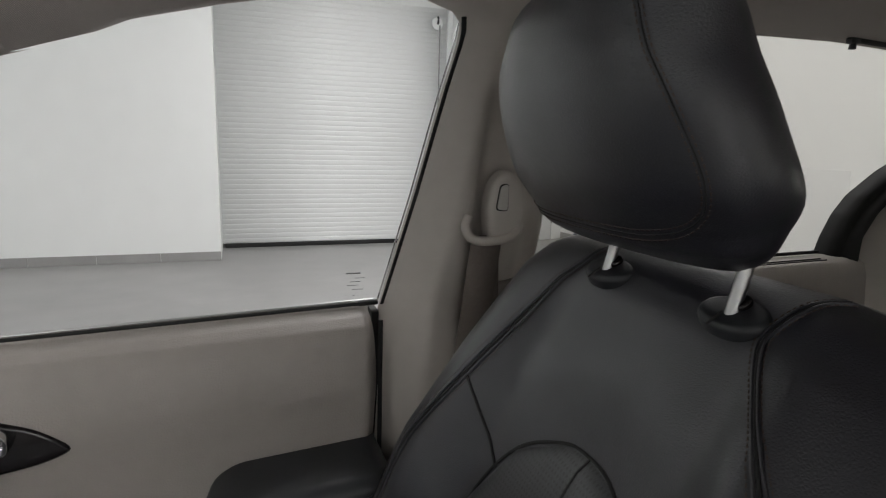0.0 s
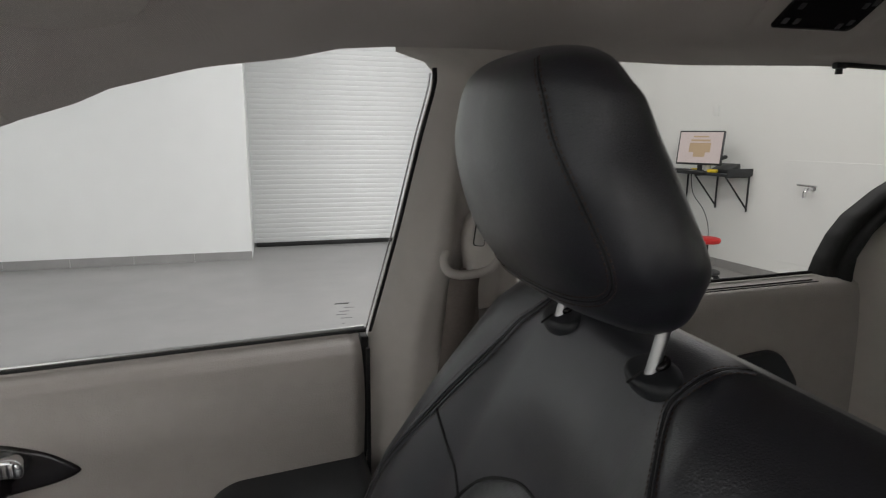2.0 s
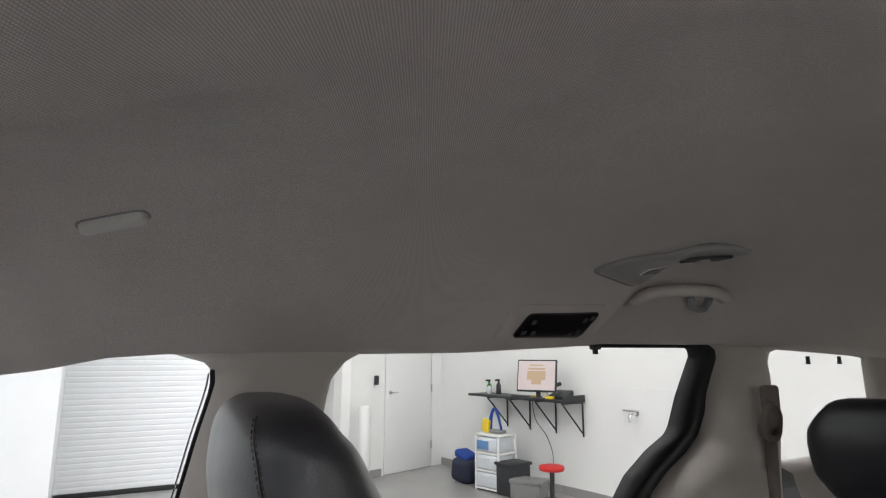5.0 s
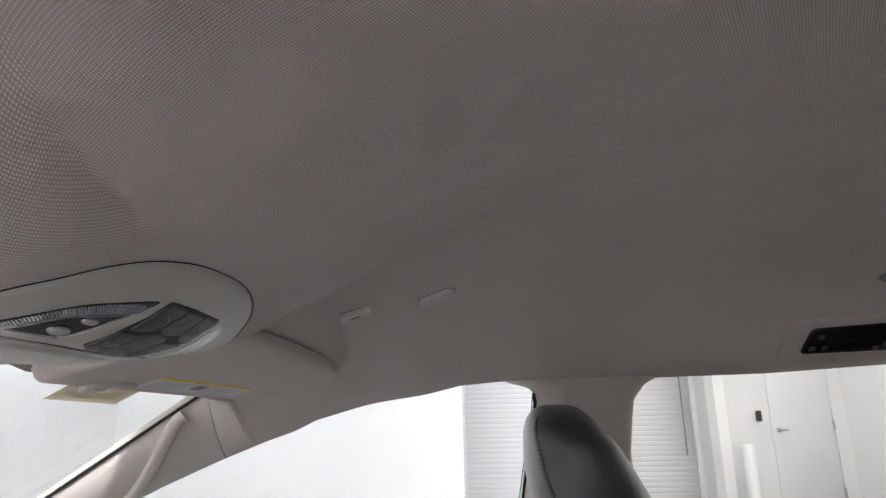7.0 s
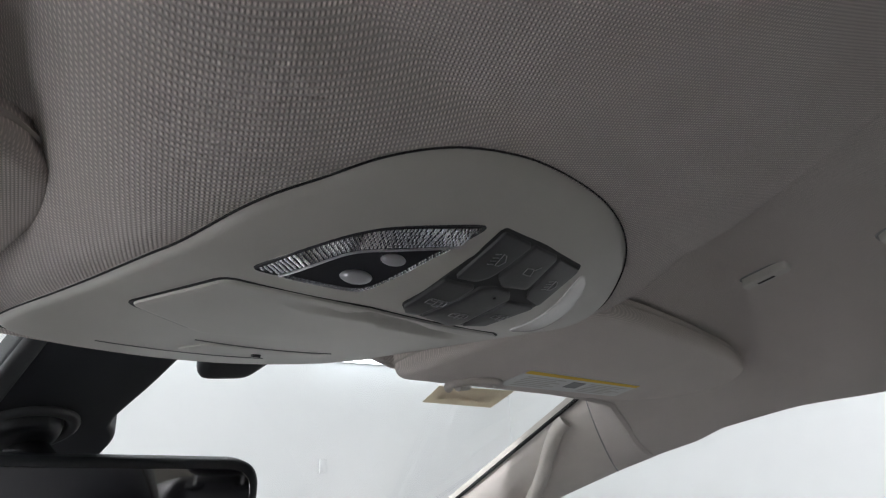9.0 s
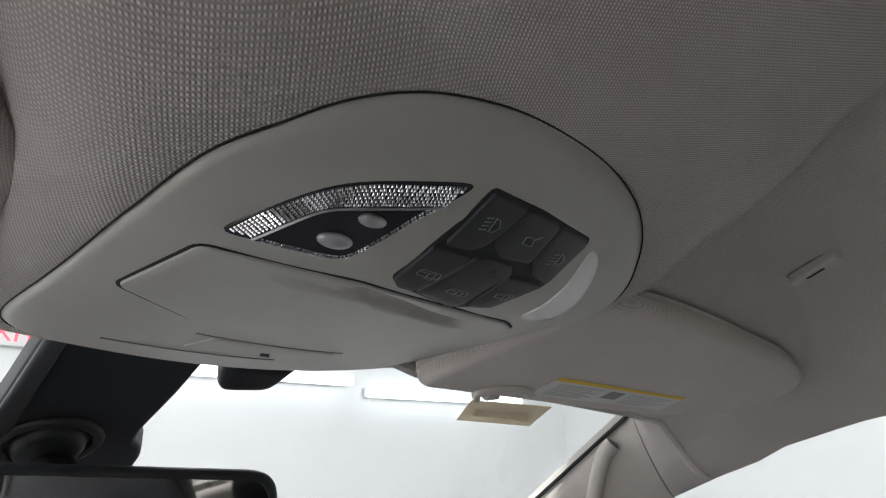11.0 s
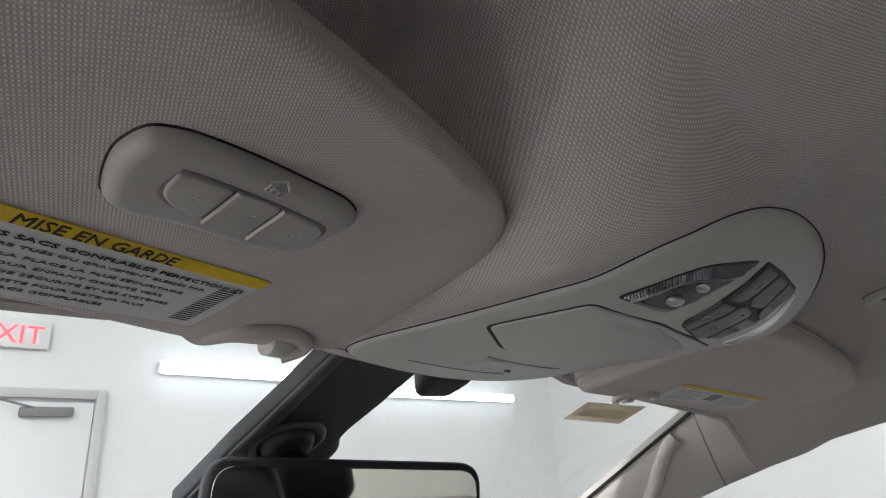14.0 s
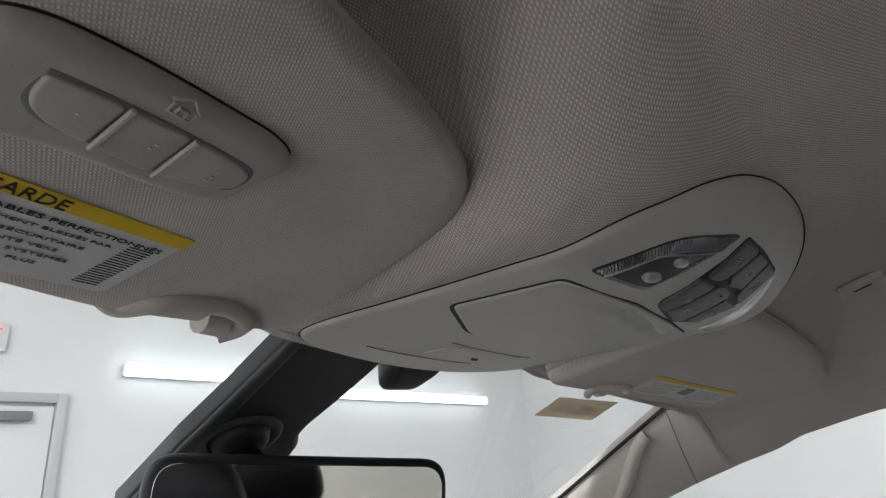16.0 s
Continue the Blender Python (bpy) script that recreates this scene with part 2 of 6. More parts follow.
def catmull(pts, n=8, closed=False):
    """A smooth line through the points."""
    p = [Vector(q) for q in pts]
    k = len(p)
    out = []
    for i in range(k if closed else k - 1):
        a = p[(i - 1) % k] if closed or i else p[0]
        b, c = p[i], p[(i + 1) % k]
        d = p[(i + 2) % k] if closed or i + 2 < k else p[-1]
        for j in range(n):
            t = j / n
            out.append(0.5 * (2 * b + (c - a) * t + (2 * a - 5 * b + 4 * c - d) * t * t + (3 * b - a - 3 * c + d) * t**3))
    if not closed:
        out.append(p[-1])
    return out


def tube(path, radius, seg=8, closed=False, flat=1.0, up=(0, 0, 1)):
    """A round or flattened bar along a line of points."""
    bm = bmesh.new()
    n = len(path)
    rings = []
    for i, q in enumerate(path):
        a = path[(i - 1) % n] if closed or i else path[0]
        b = path[(i + 1) % n] if closed or i < n - 1 else path[-1]
        d = (Vector(b) - Vector(a)).normalized()
        s = d.cross(Vector(up))
        s = s.normalized() if s.length > 1e-4 else d.orthogonal().normalized()
        w = s.cross(d)
        r = radius(i / max(1, n - 1)) if callable(radius) else radius
        rings.append([bm.verts.new(Vector(q) + r * (math.cos(2 * math.pi * k / seg) * s + flat * math.sin(2 * math.pi * k / seg) * w)) for k in range(seg)])
    for i in range(n if closed else n - 1):
        r0, r1 = rings[i], rings[(i + 1) % n]
        for k in range(seg):
            bm.faces.new((r0[k], r0[(k + 1) % seg], r1[(k + 1) % seg], r1[k]))
    if not closed:
        bm.faces.new(rings[0][::-1])
        bm.faces.new(rings[-1])
    return bm


def plate(outline, place, thick, edge=0.002, steps=3, rings=0):
    """A rounded slab over a closed outline of (a, b); place(a, b, h) gives the point h proud of the surface."""
    o = [Vector((q[0], q[1])) for q in outline]
    n = len(o)
    area = sum(o[i].x * o[(i + 1) % n].y - o[(i + 1) % n].x * o[i].y for i in range(n))
    if area < 0:
        o.reverse()

    def inset(d):
        res = []
        for i in range(n):
            e1, e2 = (o[i] - o[i - 1]), (o[(i + 1) % n] - o[i])
            n1 = Vector((-e1.y, e1.x)).normalized() if e1.length > 1e-9 else Vector((0, 0))
            n2 = Vector((-e2.y, e2.x)).normalized() if e2.length > 1e-9 else Vector((0, 0))
            m = n1 + n2
            m = m.normalized() / max(0.5, math.sqrt(max(0.05, (1 + n1.dot(n2)) / 2))) if m.length > 1e-6 else n1
            res.append(o[i] + m * d)
        return res

    bm = bmesh.new()
    loops = [[bm.verts.new(place(q.x, q.y, 0)) for q in o]]
    loops.append([bm.verts.new(place(q.x, q.y, max(0.0, thick - edge))) for q in o])
    for s in range(1, steps + 1):
        a = math.pi / 2 * s / steps
        last = inset(edge * (1 - math.cos(a)))
        loops.append([bm.verts.new(place(q.x, q.y, thick - edge * (1 - math.sin(a)))) for q in last])
    c = sum(last, Vector((0, 0))) / n
    for s in range(1, rings):
        loops.append([bm.verts.new(place(q.x, q.y, thick)) for q in (p.lerp(c, s / rings) for p in last)])
    for l0, l1 in zip(loops, loops[1:]):
        for i in range(n):
            bm.faces.new((l0[i], l0[(i + 1) % n], l1[(i + 1) % n], l1[i]))
    if rings:
        hub = bm.verts.new(place(c.x, c.y, thick))
        for i in range(n):
            bm.faces.new((loops[-1][i], loops[-1][(i + 1) % n], hub))
    else:
        bm.faces.new(loops[-1])
    bm.faces.new(loops[0][::-1])
    return bm


def rounded(pts, r, n=4):
    """A polygon with its corners rounded."""
    out = []
    k = len(pts)
    for i in range(k):
        a, b, c = Vector(pts[i - 1]), Vector(pts[i]), Vector(pts[(i + 1) % k])
        u, v = (a - b), (c - b)
        d = min(r, u.length * 0.45, v.length * 0.45)
        p, q = b + u.normalized() * d, b + v.normalized() * d
        for j in range(n + 1):
            t = j / n
            out.append((1 - t) ** 2 * p + 2 * t * (1 - t) * b + t * t * q)
    return [tuple(q) for q in out]


def grid(name, fn, us, vs, mat, parent=None, label="", close_u=False, skip=None):
    verts = [fn(u, v) for u in us for v in vs]
    nu, nv = len(us), len(vs)
    faces = []
    for i in range(nu if close_u else nu - 1):
        for j in range(nv - 1):
            if skip and skip((us[i] + us[(i + 1) % nu]) / 2, (vs[j] + vs[j + 1]) / 2):
                continue
            k = (i + 1) % nu
            faces.append((i * nv + j, k * nv + j, k * nv + j + 1, i * nv + j + 1))
    return mesh_object(name, verts, faces, mat, parent, label)


def text_part(name, words, size, m, mat, parent, width=0.0, flat=True):
    """Raised lettering in the built-in font, as a mesh."""
    cu = bpy.data.curves.new(name, "FONT")
    cu.body, cu.size, cu.extrude, cu.resolution_u = words, size, 0.00012, 2
    tmp = bpy.data.objects.new(name, cu)
    scene.collection.objects.link(tmp)
    me = bpy.data.meshes.new_from_object(tmp.evaluated_get(bpy.context.evaluated_depsgraph_get()))
    bpy.data.objects.remove(tmp)
    bpy.data.curves.remove(cu)
    me.name = name
    if width:
        xs = [v.co.x for v in me.vertices]
        k = width / max(1e-6, max(xs) - min(xs))
        for v in me.vertices:
            v.co.x *= k
    me.transform(m)
    me.materials.clear()
    me.materials.append(mat)
    ob = new(name, me)
    ob.parent = parent
    return ob


def area_lamp(name, m, sx, sy, watts, colour=(1.0, 0.972, 0.968)):
    li = bpy.data.lights.new(name, "AREA")
    li.shape, li.size, li.size_y, li.energy, li.color = "RECTANGLE", sx, sy, watts, colour
    ob = new(name, li)
    ob.matrix_world = m
    return ob


# ---- the hall: floor, walls, shutter ----
CEIL = 3.7
part("floor", box((24, 18, 0.1), pose(3, 2.5, -0.05)), FLOOR, smooth=False)
tagged(bpy.data.objects["floor"], "polished grey concrete hall floor with faint stains", "floor", kind="structure")
part("ceiling", box((24, 18, 0.1), pose(3, 2.5, CEIL + 0.05)), WALL, smooth=False)
tagged(bpy.data.objects["ceiling"], "plain white painted hall ceiling", "ceiling", kind="structure")


def wall(name, a, b, h0, h1, thick, label, mat=WALL):
    """An upright wall whose seen face runs from a to b, with its thickness on the left of that way."""
    a, b = Vector(a), Vector(b)
    d = (b - a).normalized()
    n = Vector((-d.y, d.x))
    bm = bmesh.new()
    q = [a, b, b + n * thick, a + n * thick]
    lo = [bm.verts.new((p.x, p.y, h0)) for p in q]
    hi = [bm.verts.new((p.x, p.y, h1)) for p in q]
    bm.faces.new(lo[::-1])
    bm.faces.new(hi)
    for i in range(4):
        bm.faces.new((lo[i], lo[(i + 1) % 4], hi[(i + 1) % 4], hi[i]))
    return tagged(part(name, bm, mat, smooth=False), label, "wall", kind="structure")


FRONT_X = -4.26
wall("wall_side", (FRONT_X, 6.95), (0.07, 6.95), 0, CEIL, 1.2, "smooth white painted wall that juts into the hall")
wall("wall_shutter_head", (0.07, 7.73), (3.02, 7.73), 3.05, CEIL, 0.3, "white lintel above the roller shutter")
wall("wall_return", (3.02, 8.2), (3.02, 7.0), 0, CEIL, 0.0001 + 0.12, "white return wall beside the shutter")
DOOR_A, DOOR_B = Vector((3.02, 7.0)), Vector((4.80, 7.64))
dd = (DOOR_B - DOOR_A).normalized()
# door opening between 0.76 m and 1.66 m along the door wall
for k, (s0, s1, z0) in enumerate(((0.0, 0.74, 0), (1.68, 1.93, 0), (0.74, 1.68, 2.06))):
    wall("wall_door", DOOR_A + dd * s0, DOOR_A + dd * s1, z0, CEIL, 0.15, "white painted wall round a service door")
SH_A, SH_B = Vector((4.80, 7.64)), Vector((6.29, -4.5))
wall("wall_back", SH_A, SH_B, 0, CEIL, 0.2, "white painted wall with a black shelf and a tap")
sdir = (SH_B - SH_A).normalized()
snrm = Vector((sdir.y, -sdir.x))
wall("wall_front", (FRONT_X, -4.5), (FRONT_X, 7.4), 0, CEIL, 0.2, "white painted front wall with an exit door and light strips")
wall("wall_far", (7.2, -4.4), (FRONT_X - 0.2, -4.4), 0, CEIL, 0.2, "plain white wall on the far side of the hall")

# grey tile skirting
def skirting(a, b, group):
    a, b = Vector(a), Vector(b)
    L = (b - a).length
    d = (b - a).normalized()
    n = Vector((d.y, -d.x))
    base = thing("baseboard", "grey tile skirting along the white wall", "skirting", group, "structure")
    count = max(1, round(L / 0.6))
    w = L / count
    for i in range(count):
        c = a + d * (w * (i + 0.5)) + n * 0.006
        bm = box((w - 0.004, 0.012, 0.098), pose(c.x, c.y, 0.05, 0, 0, math.degrees(math.atan2(d.y, d.x))), 0.002, 1)
        part("tile", bm, BASE_TILE, base, smooth=False)


skirting((FRONT_X, 6.95), (0.07, 6.95), "skirtings")
skirting(DOOR_A, DOOR_A + dd * 0.70, "skirtings")
skirting(SH_A + sdir * 0.02, SH_A + sdir * 7.0, "skirtings")

# roller shutter: curtain of slats between two guides, dark rubber foot
shutter = thing("roller_shutter", "closed white ribbed steel roller shutter with a dark rubber foot", "shutter", kind="structure")
SLAT = 0.062
slat_me = None
nslat = int(3.05 / SLAT)
for i in range(nslat):
    z = 0.05 + SLAT * (i + 0.5)
    if slat_me is None:
        prof = [(0.0, -SLAT / 2), (0.002, -SLAT / 2 + 0.005), (0.0038, -SLAT * 0.2), (0.0042, SLAT * 0.15), (0.0035, SLAT * 0.38), (0.0014, SLAT / 2 - 0.003), (0.0, SLAT / 2)]
        vs, fs = [], []
        for x in (0.05, 3.0):
            vs += [(x, -p[0], p[1]) for p in prof] + [(x, 0.012, SLAT / 2), (x, 0.012, -SLAT / 2)]
        k = len(prof) + 2
        fs = [(j, (j + 1) % k, k + (j + 1) % k, k + j) for j in range(k)] + [tuple(range(k))[::-1], tuple(range(k, 2 * k))]
        ob = mesh_object("slat", vs, fs, SHUTTER, shutter)
        slat_me = ob.data
    else:
        ob = new("slat", slat_me)
        ob.parent = shutter
    ob.location = (0, 7.73, z)
part("foot_seal", box((2.9, 0.05, 0.05), pose(1.55, 7.72, 0.025), 0.006), RUBBER, shutter, "dark rubber foot seal")
for x in (2.99,):
    part("guide", box((0.07, 0.06, 3.05), pose(x, 7.71, 1.58), 0.006), SHUTTER, shutter)
hook = thing("pull_chain", "pull chain hung on a white disc beside the shutter", "chain")
part("disc", cyl(0.075, 0.075, 0.03, pose(2.80, 7.66, 2.88, 90), 28, 0.004), SHUTTER, hook)
part("bracket", cyl(0.02, 0.02, 0.09, pose(2.80, 7.70, 2.88, 90), 16), SHUTTER, hook)
part("hook", tube(catmull([(2.80, 7.635, 2.96), (2.80, 7.615, 2.94), (2.80, 7.62, 2.89), (2.80, 7.64, 2.88)], 5), 0.014), BLACK_PLASTIC, hook)
part("chain", tube([Vector((2.83, 7.64, z)) for z in np.linspace(2.86, 0.75, 24)], 0.008, 6), GREY_PLASTIC, hook)

# service door with hinges and lever
def on_door(s, z, off=0.0):
    p = DOOR_A + dd * s + Vector((dd.y, -dd.x)) * off
    return Vector((p.x, p.y, z))


ang = math.degrees(math.atan2(dd.y, dd.x))
sdoor = tagged(new("door_1"), "closed white service door with steel hinges and lever", "door", kind="structure")
p = on_door(1.21, 1.03, -0.02)
part("leaf", box((0.92, 0.045, 2.05), pose(p.x, p.y, p.z, 0, 0, ang), 0.003), SHUTTER, sdoor)
for z in (0.3, 1.08, 1.85):
    p = on_door(1.665, z, 0.012)
    part("hinge", cyl(0.012, 0.012, 0.11, pose(p.x, p.y, p.z)), SATIN_METAL, sdoor)
p = on_door(0.83, 1.05, 0.02)
part("rose", cyl(0.028, 0.028, 0.014, pose(p.x, p.y, p.z, 90, 0, ang), 20, 0.003), SATIN_METAL, sdoor)
part("lever", tube([on_door(0.83, 1.05, 0.02), on_door(0.83, 1.05, 0.06), on_door(0.93, 1.05, 0.062)], 0.009), SATIN_METAL, sdoor)
p = on_door(0.56, 1.22, 0.03)
card = thing("card_reader", "small black wall-mounted card reader beside the door", "card reader")
part("case", box((0.065, 0.03, 0.12), pose(p.x, p.y, p.z, 0, 0, ang), 0.01), BLACK_PLASTIC, card)
p = on_door(0.10, 0.5, 0.32)
boll = thing("bollard", "white round-topped steel bollard in front of the wall", "bollard")
part("post", cyl(0.075, 0.075, 0.94, pose(p.x, p.y, 0.47), 28, 0.02), SHUTTER, boll)
part("base_plate", cyl(0.13, 0.13, 0.012, pose(p.x, p.y, 0.006), 28, 0.003), SATIN_METAL, boll)


# ---- the shelf corner ----
def on_back(y, z, off=0.0):
    """A point off metres in front of the back wall at that y."""
    t = (y - SH_A.y) / sdir.y
    p = SH_A + sdir * t + snrm * off
    return Vector((p.x, p.y, z))


bang = math.degrees(math.atan2(sdir.y, sdir.x))
shelf = thing("wall_shelf", "black wall shelf on open steel brackets", "shelf")
SZ = 1.05
p = on_back(5.76, SZ, 0.19)
part("board", box((1.62, 0.36, 0.03), pose(p.x, p.y, p.z, 0, 0, bang), 0.004), BLACK_PLASTIC, shelf)
p = on_back(4.96, SZ + 0.03, 0.19)
part("end_lip", box((0.012, 0.36, 0.07), pose(p.x, p.y, p.z, 0, 0, bang), 0.003), BLACK_PLASTIC, shelf)
for y in (4.99, 5.39, 5.81, 6.21):
    b1, b2, b3 = on_back(y, SZ - 0.02, 0.015), on_back(y, SZ - 0.02, 0.35), on_back(y, SZ - 0.36, 0.015)
    part("bracket", join(tube([b1, b2], 0.011, 6), tube([b2, b3], 0.009, 6), tube([b1 + Vector((0, 0, 0.03)), b3 - Vector((0, 0, 0.03))], 0.011, 6)), BLACK_PLASTIC, shelf)

mon = thing("monitor", "black-framed monitor showing a pale document, leaning back", "monitor")
MF = pose(4.72, 5.29, SZ + 0.015, 0, 0, -59.5)
part("foot", box((0.2, 0.14, 0.014), MF @ pose(0, -0.02, 0.007), 0.004), BLACK_PLASTIC, mon)
part("stem", box((0.05, 0.03, 0.20), MF @ pose(0, 0.03, 0.11), 0.006), BLACK_PLASTIC, mon)
MS = MF @ pose(0, 0, 0.255, -10)
part("housing", box((0.47, 0.035, 0.36), MS, 0.008), BLACK_PLASTIC, mon)
scr = part("screen", box((0.44, 0.004, 0.325), MS @ pose(0, -0.0185, 0), 0.0005, 1), SCREEN, mon, "lit pale grey screen")
for i, (w, h, z) in enumerate(((0.16, 0.016, 0.115), (0.22, 0.10, 0.0), (0.12, 0.05, -0.075), (0.2, 0.02, 0.075))):
    part("picture_bar", box((w, 0.002, h), MS @ pose(0, -0.0215, z)), SCREEN_INK, scr, smooth=False)
kb = thing("keyboard", "black keyboard on the wall shelf", "keyboard")
p = on_back(5.55, SZ + 0.026, 0.31)
part("base", box((0.42, 0.13, 0.02), pose(p.x, p.y, p.z, 0, 0, bang), 0.005), BLACK_PLASTIC, kb)


def bottle(y, off, h, r, mat, label, trigger=False):
    b = thing("spray_bottle" if trigger else "bottle", label, "bottle", "things on the wall shelf")
    q = on_back(y, SZ + 0.015, off)
    T = pose(q.x, q.y, q.z, 0, 0, bang)
    part("body", join(cyl(r, r * 0.95, h * 0.6, T @ pose(0, 0, h * 0.3), 20, 0.006), cyl(r * 0.95, r * 0.35, h * 0.18, T @ pose(0, 0, h * 0.69), 20)), mat, b)
    part("cap", cyl(r * 0.4, r * 0.4, h * 0.2, T @ pose(0, 0, h * 0.86), 16, 0.003), BLACK_PLASTIC, b)
    if trigger:
        part("nozzle", box((0.03, 0.07, 0.025), T @ pose(0, -0.02, h * 0.95), 0.006), BLACK_PLASTIC, b)


bottle(6.40, 0.15, 0.17, 0.034, GREEN, "green spray bottle on the wall shelf", True)
bottle(6.32, 0.22, 0.13, 0.030, FROSTED, "frosted white bottle on the wall shelf")
bottle(6.22, 0.15, 0.18, 0.032, BLACK_PLASTIC, "tall black spray bottle on the wall shelf", True)
cup = thing("paper_cup", "white paper cup on the wall shelf", "cup")
p = on_back(5.28, SZ + 0.075, 0.3)
part("wall", cyl(0.03, 0.042, 0.12, pose(p.x, p.y, p.z), 20, 0.003), PAPER, cup)
for y, col, lab in ((5.42, YELLOW_PLASTIC, "yellow cloth folded on the wall shelf"), (5.2, YELLOW_PLASTIC, "small yellow box on the wall shelf")):
    g = thing("cloth", lab, "cloth")
    p = on_back(y, SZ + 0.033, 0.31)
    part("fold", box((0.10, 0.06, 0.035), pose(p.x, p.y, p.z, 0, 0, bang + 20), 0.012), col, g)
phone = thing("desk_phone", "black desk telephone with a handset on the shelf", "telephone")
p = on_back(5.16, SZ + 0.055, 0.17)
PT = pose(p.x, p.y, p.z, 0, 0, bang + 10)
part("base", box((0.22, 0.2, 0.06), PT @ pose(0, 0, 0, 18), 0.012), BLACK_PLASTIC, phone)
part("handset", tube(catmull([PT @ Vector((-0.07, -0.1, 0.07)), PT @ Vector((-0.08, 0, 0.1)), PT @ Vector((-0.07, 0.1, 0.12))], 5), 0.022), BLACK_PLASTIC, phone)

tap = thing("wall_tap", "chrome wall tap with a lever handle", "tap")
p = on_back(4.3, 0.96)
part("plate", cyl(0.03, 0.03, 0.012, pose(p.x, p.y, p.z) @ pose(0, 0, 0, 90, 0, bang), 20), CHROME, tap)
part("spout", tube(catmull([on_back(4.3, 0.96, 0.0), on_back(4.3, 0.96, 0.08), on_back(4.3, 0.94, 0.11), on_back(4.3, 0.88, 0.115)], 6), 0.016), CHROME, tap)
part("lever", tube([on_back(4.23, 0.99, 0.06), on_back(4.42, 0.995, 0.06)], 0.011), CHROME, tap)
panel = thing("access_panel", "flush white access panel in the wall round the tap", "panel")
p = on_back(4.15, 0.72, 0.001)
part("sheet", box((0.95, 0.008, 1.0), pose(p.x, p.y, p.z, 0, 0, bang), 0.002, 1), SHUTTER, panel)
p = on_back(5.5, 1.72, 0.004)
tagged(part("wall_switch", box((0.08, 0.012, 0.11), pose(p.x, p.y, p.z, 0, 0, bang), 0.003), SHUTTER), "small white switch plate above the monitor", "switch")

# drawer tower with spray bag on top
tower = thing("drawer_tower", "white-framed plastic drawer tower with frosted drawers", "drawers")
T = pose(4.56, 5.90, 0, 0, 0, bang + 8) @ Matrix.Diagonal((0.86, 0.86, 0.93, 1.0))
for x in (-0.2, 0.2):
    for y in (-0.18, 0.18):
        part("post", box((0.028, 0.028, 0.68), T @ pose(x, y, 0.34), 0.005), SHUTTER, tower)
for z in (0.03, 0.24, 0.45, 0.67):
    part("shelf", box((0.43, 0.39, 0.025), T @ pose(0, 0, z), 0.006), SHUTTER, tower)
for z, m in ((0.135, FROSTED), (0.345, FROSTED), (0.56, FROSTED)):
    d = part("drawer", box((0.36, 0.35, 0.17), T @ pose(0, -0.02, z), 0.015), m, tower)
    part("grip", box((0.12, 0.012, 0.02), T @ pose(0, -0.2, z + 0.05), 0.004), SHUTTER, d)
part("contents", box((0.2, 0.02, 0.11), T @ pose(-0.06, -0.20, 0.55), 0.01), material("pale_blue_things", (0.12, 0.25, 0.5), 0.6), tower, "pale blue packets behind the drawer front")
bag = thing("tote_bag", "blue strap bag with a yellow pouch on the drawer tower", "bag")
part("strap", tube(catmull([T @ Vector((-0.10, 0, 0.69)), T @ Vector((-0.06, -0.02, 0.88)), T @ Vector((0.0, -0.02, 0.99)), T @ Vector((0.07, -0.02, 0.9)), T @ Vector((0.12, 0, 0.69))], 6), 0.026, flat=0.5), BLUE, bag)
part("pouch", box((0.13, 0.06, 0.17), T @ pose(-0.10, -0.08, 0.775, 6, 14), 0.025), YELLOW_PLASTIC, bag)
part("base", box((0.24, 0.12, 0.04), T @ pose(0.05, -0.02, 0.71), 0.015), GREY_PLASTIC, bag)
bin1 = thing("storage_bin", "tall black storage bin beside the drawer tower", "bin")
p = on_back(5.66, 0.17, 0.45)
part("body", box((0.24, 0.32, 0.34), pose(p.x, p.y, p.z, 0, 0, bang), 0.02), BLACK_PLASTIC, bin1)
part("rim", box((0.27, 0.35, 0.035), pose(p.x, p.y, 0.335, 0, 0, bang), 0.01), BLACK_PLASTIC, bin1)
bin2 = thing("tool_box", "low grey plastic tool box on the floor", "tool box")
p = on_back(5.40, 0.095, 0.46)
part("body", box((0.36, 0.25, 0.19), pose(p.x, p.y, p.z, 0, 0, bang + 25), 0.02), GREY_PLASTIC, bin2)
part("lid", box((0.38, 0.27, 0.045), pose(p.x, p.y, 0.187, 0, 0, bang + 25), 0.012), GREY_PLASTIC, bin2)
sack = thing("duffel_bag", "dark blue duffel bag slumped against the wall", "bag")
p = on_back(6.48, 0, 0.46)
SB = pose(p.x, p.y, 0, 0, 0, bang) @ Matrix.Scale(0.82, 4)
part("body", box((0.42, 0.36, 0.34), SB @ pose(0, 0, 0.17, 0, 4), 0.09, 4), material("navy_cloth", (0.02, 0.025, 0.05), 0.85, var=0.2), sack)
part("flap", box((0.3, 0.26, 0.12), SB @ pose(-0.05, 0.02, 0.38, 0, 14), 0.05, 4), BLUE, sack)
stool = thing("roller_stool", "red round-seated mechanic's stool on castors", "stool")
sx, sy = 4.44, 4.74
part("seat", cyl(0.125, 0.13, 0.05, pose(sx, sy, 0.43), 32, 0.015), RED, stool)
part("column", cyl(0.025, 0.02, 0.31, pose(sx, sy, 0.262)), BLACK_PLASTIC, stool)
part("tray", cyl(0.15, 0.15, 0.025, pose(sx, sy, 0.11), 32, 0.006), BLACK_PLASTIC, stool)
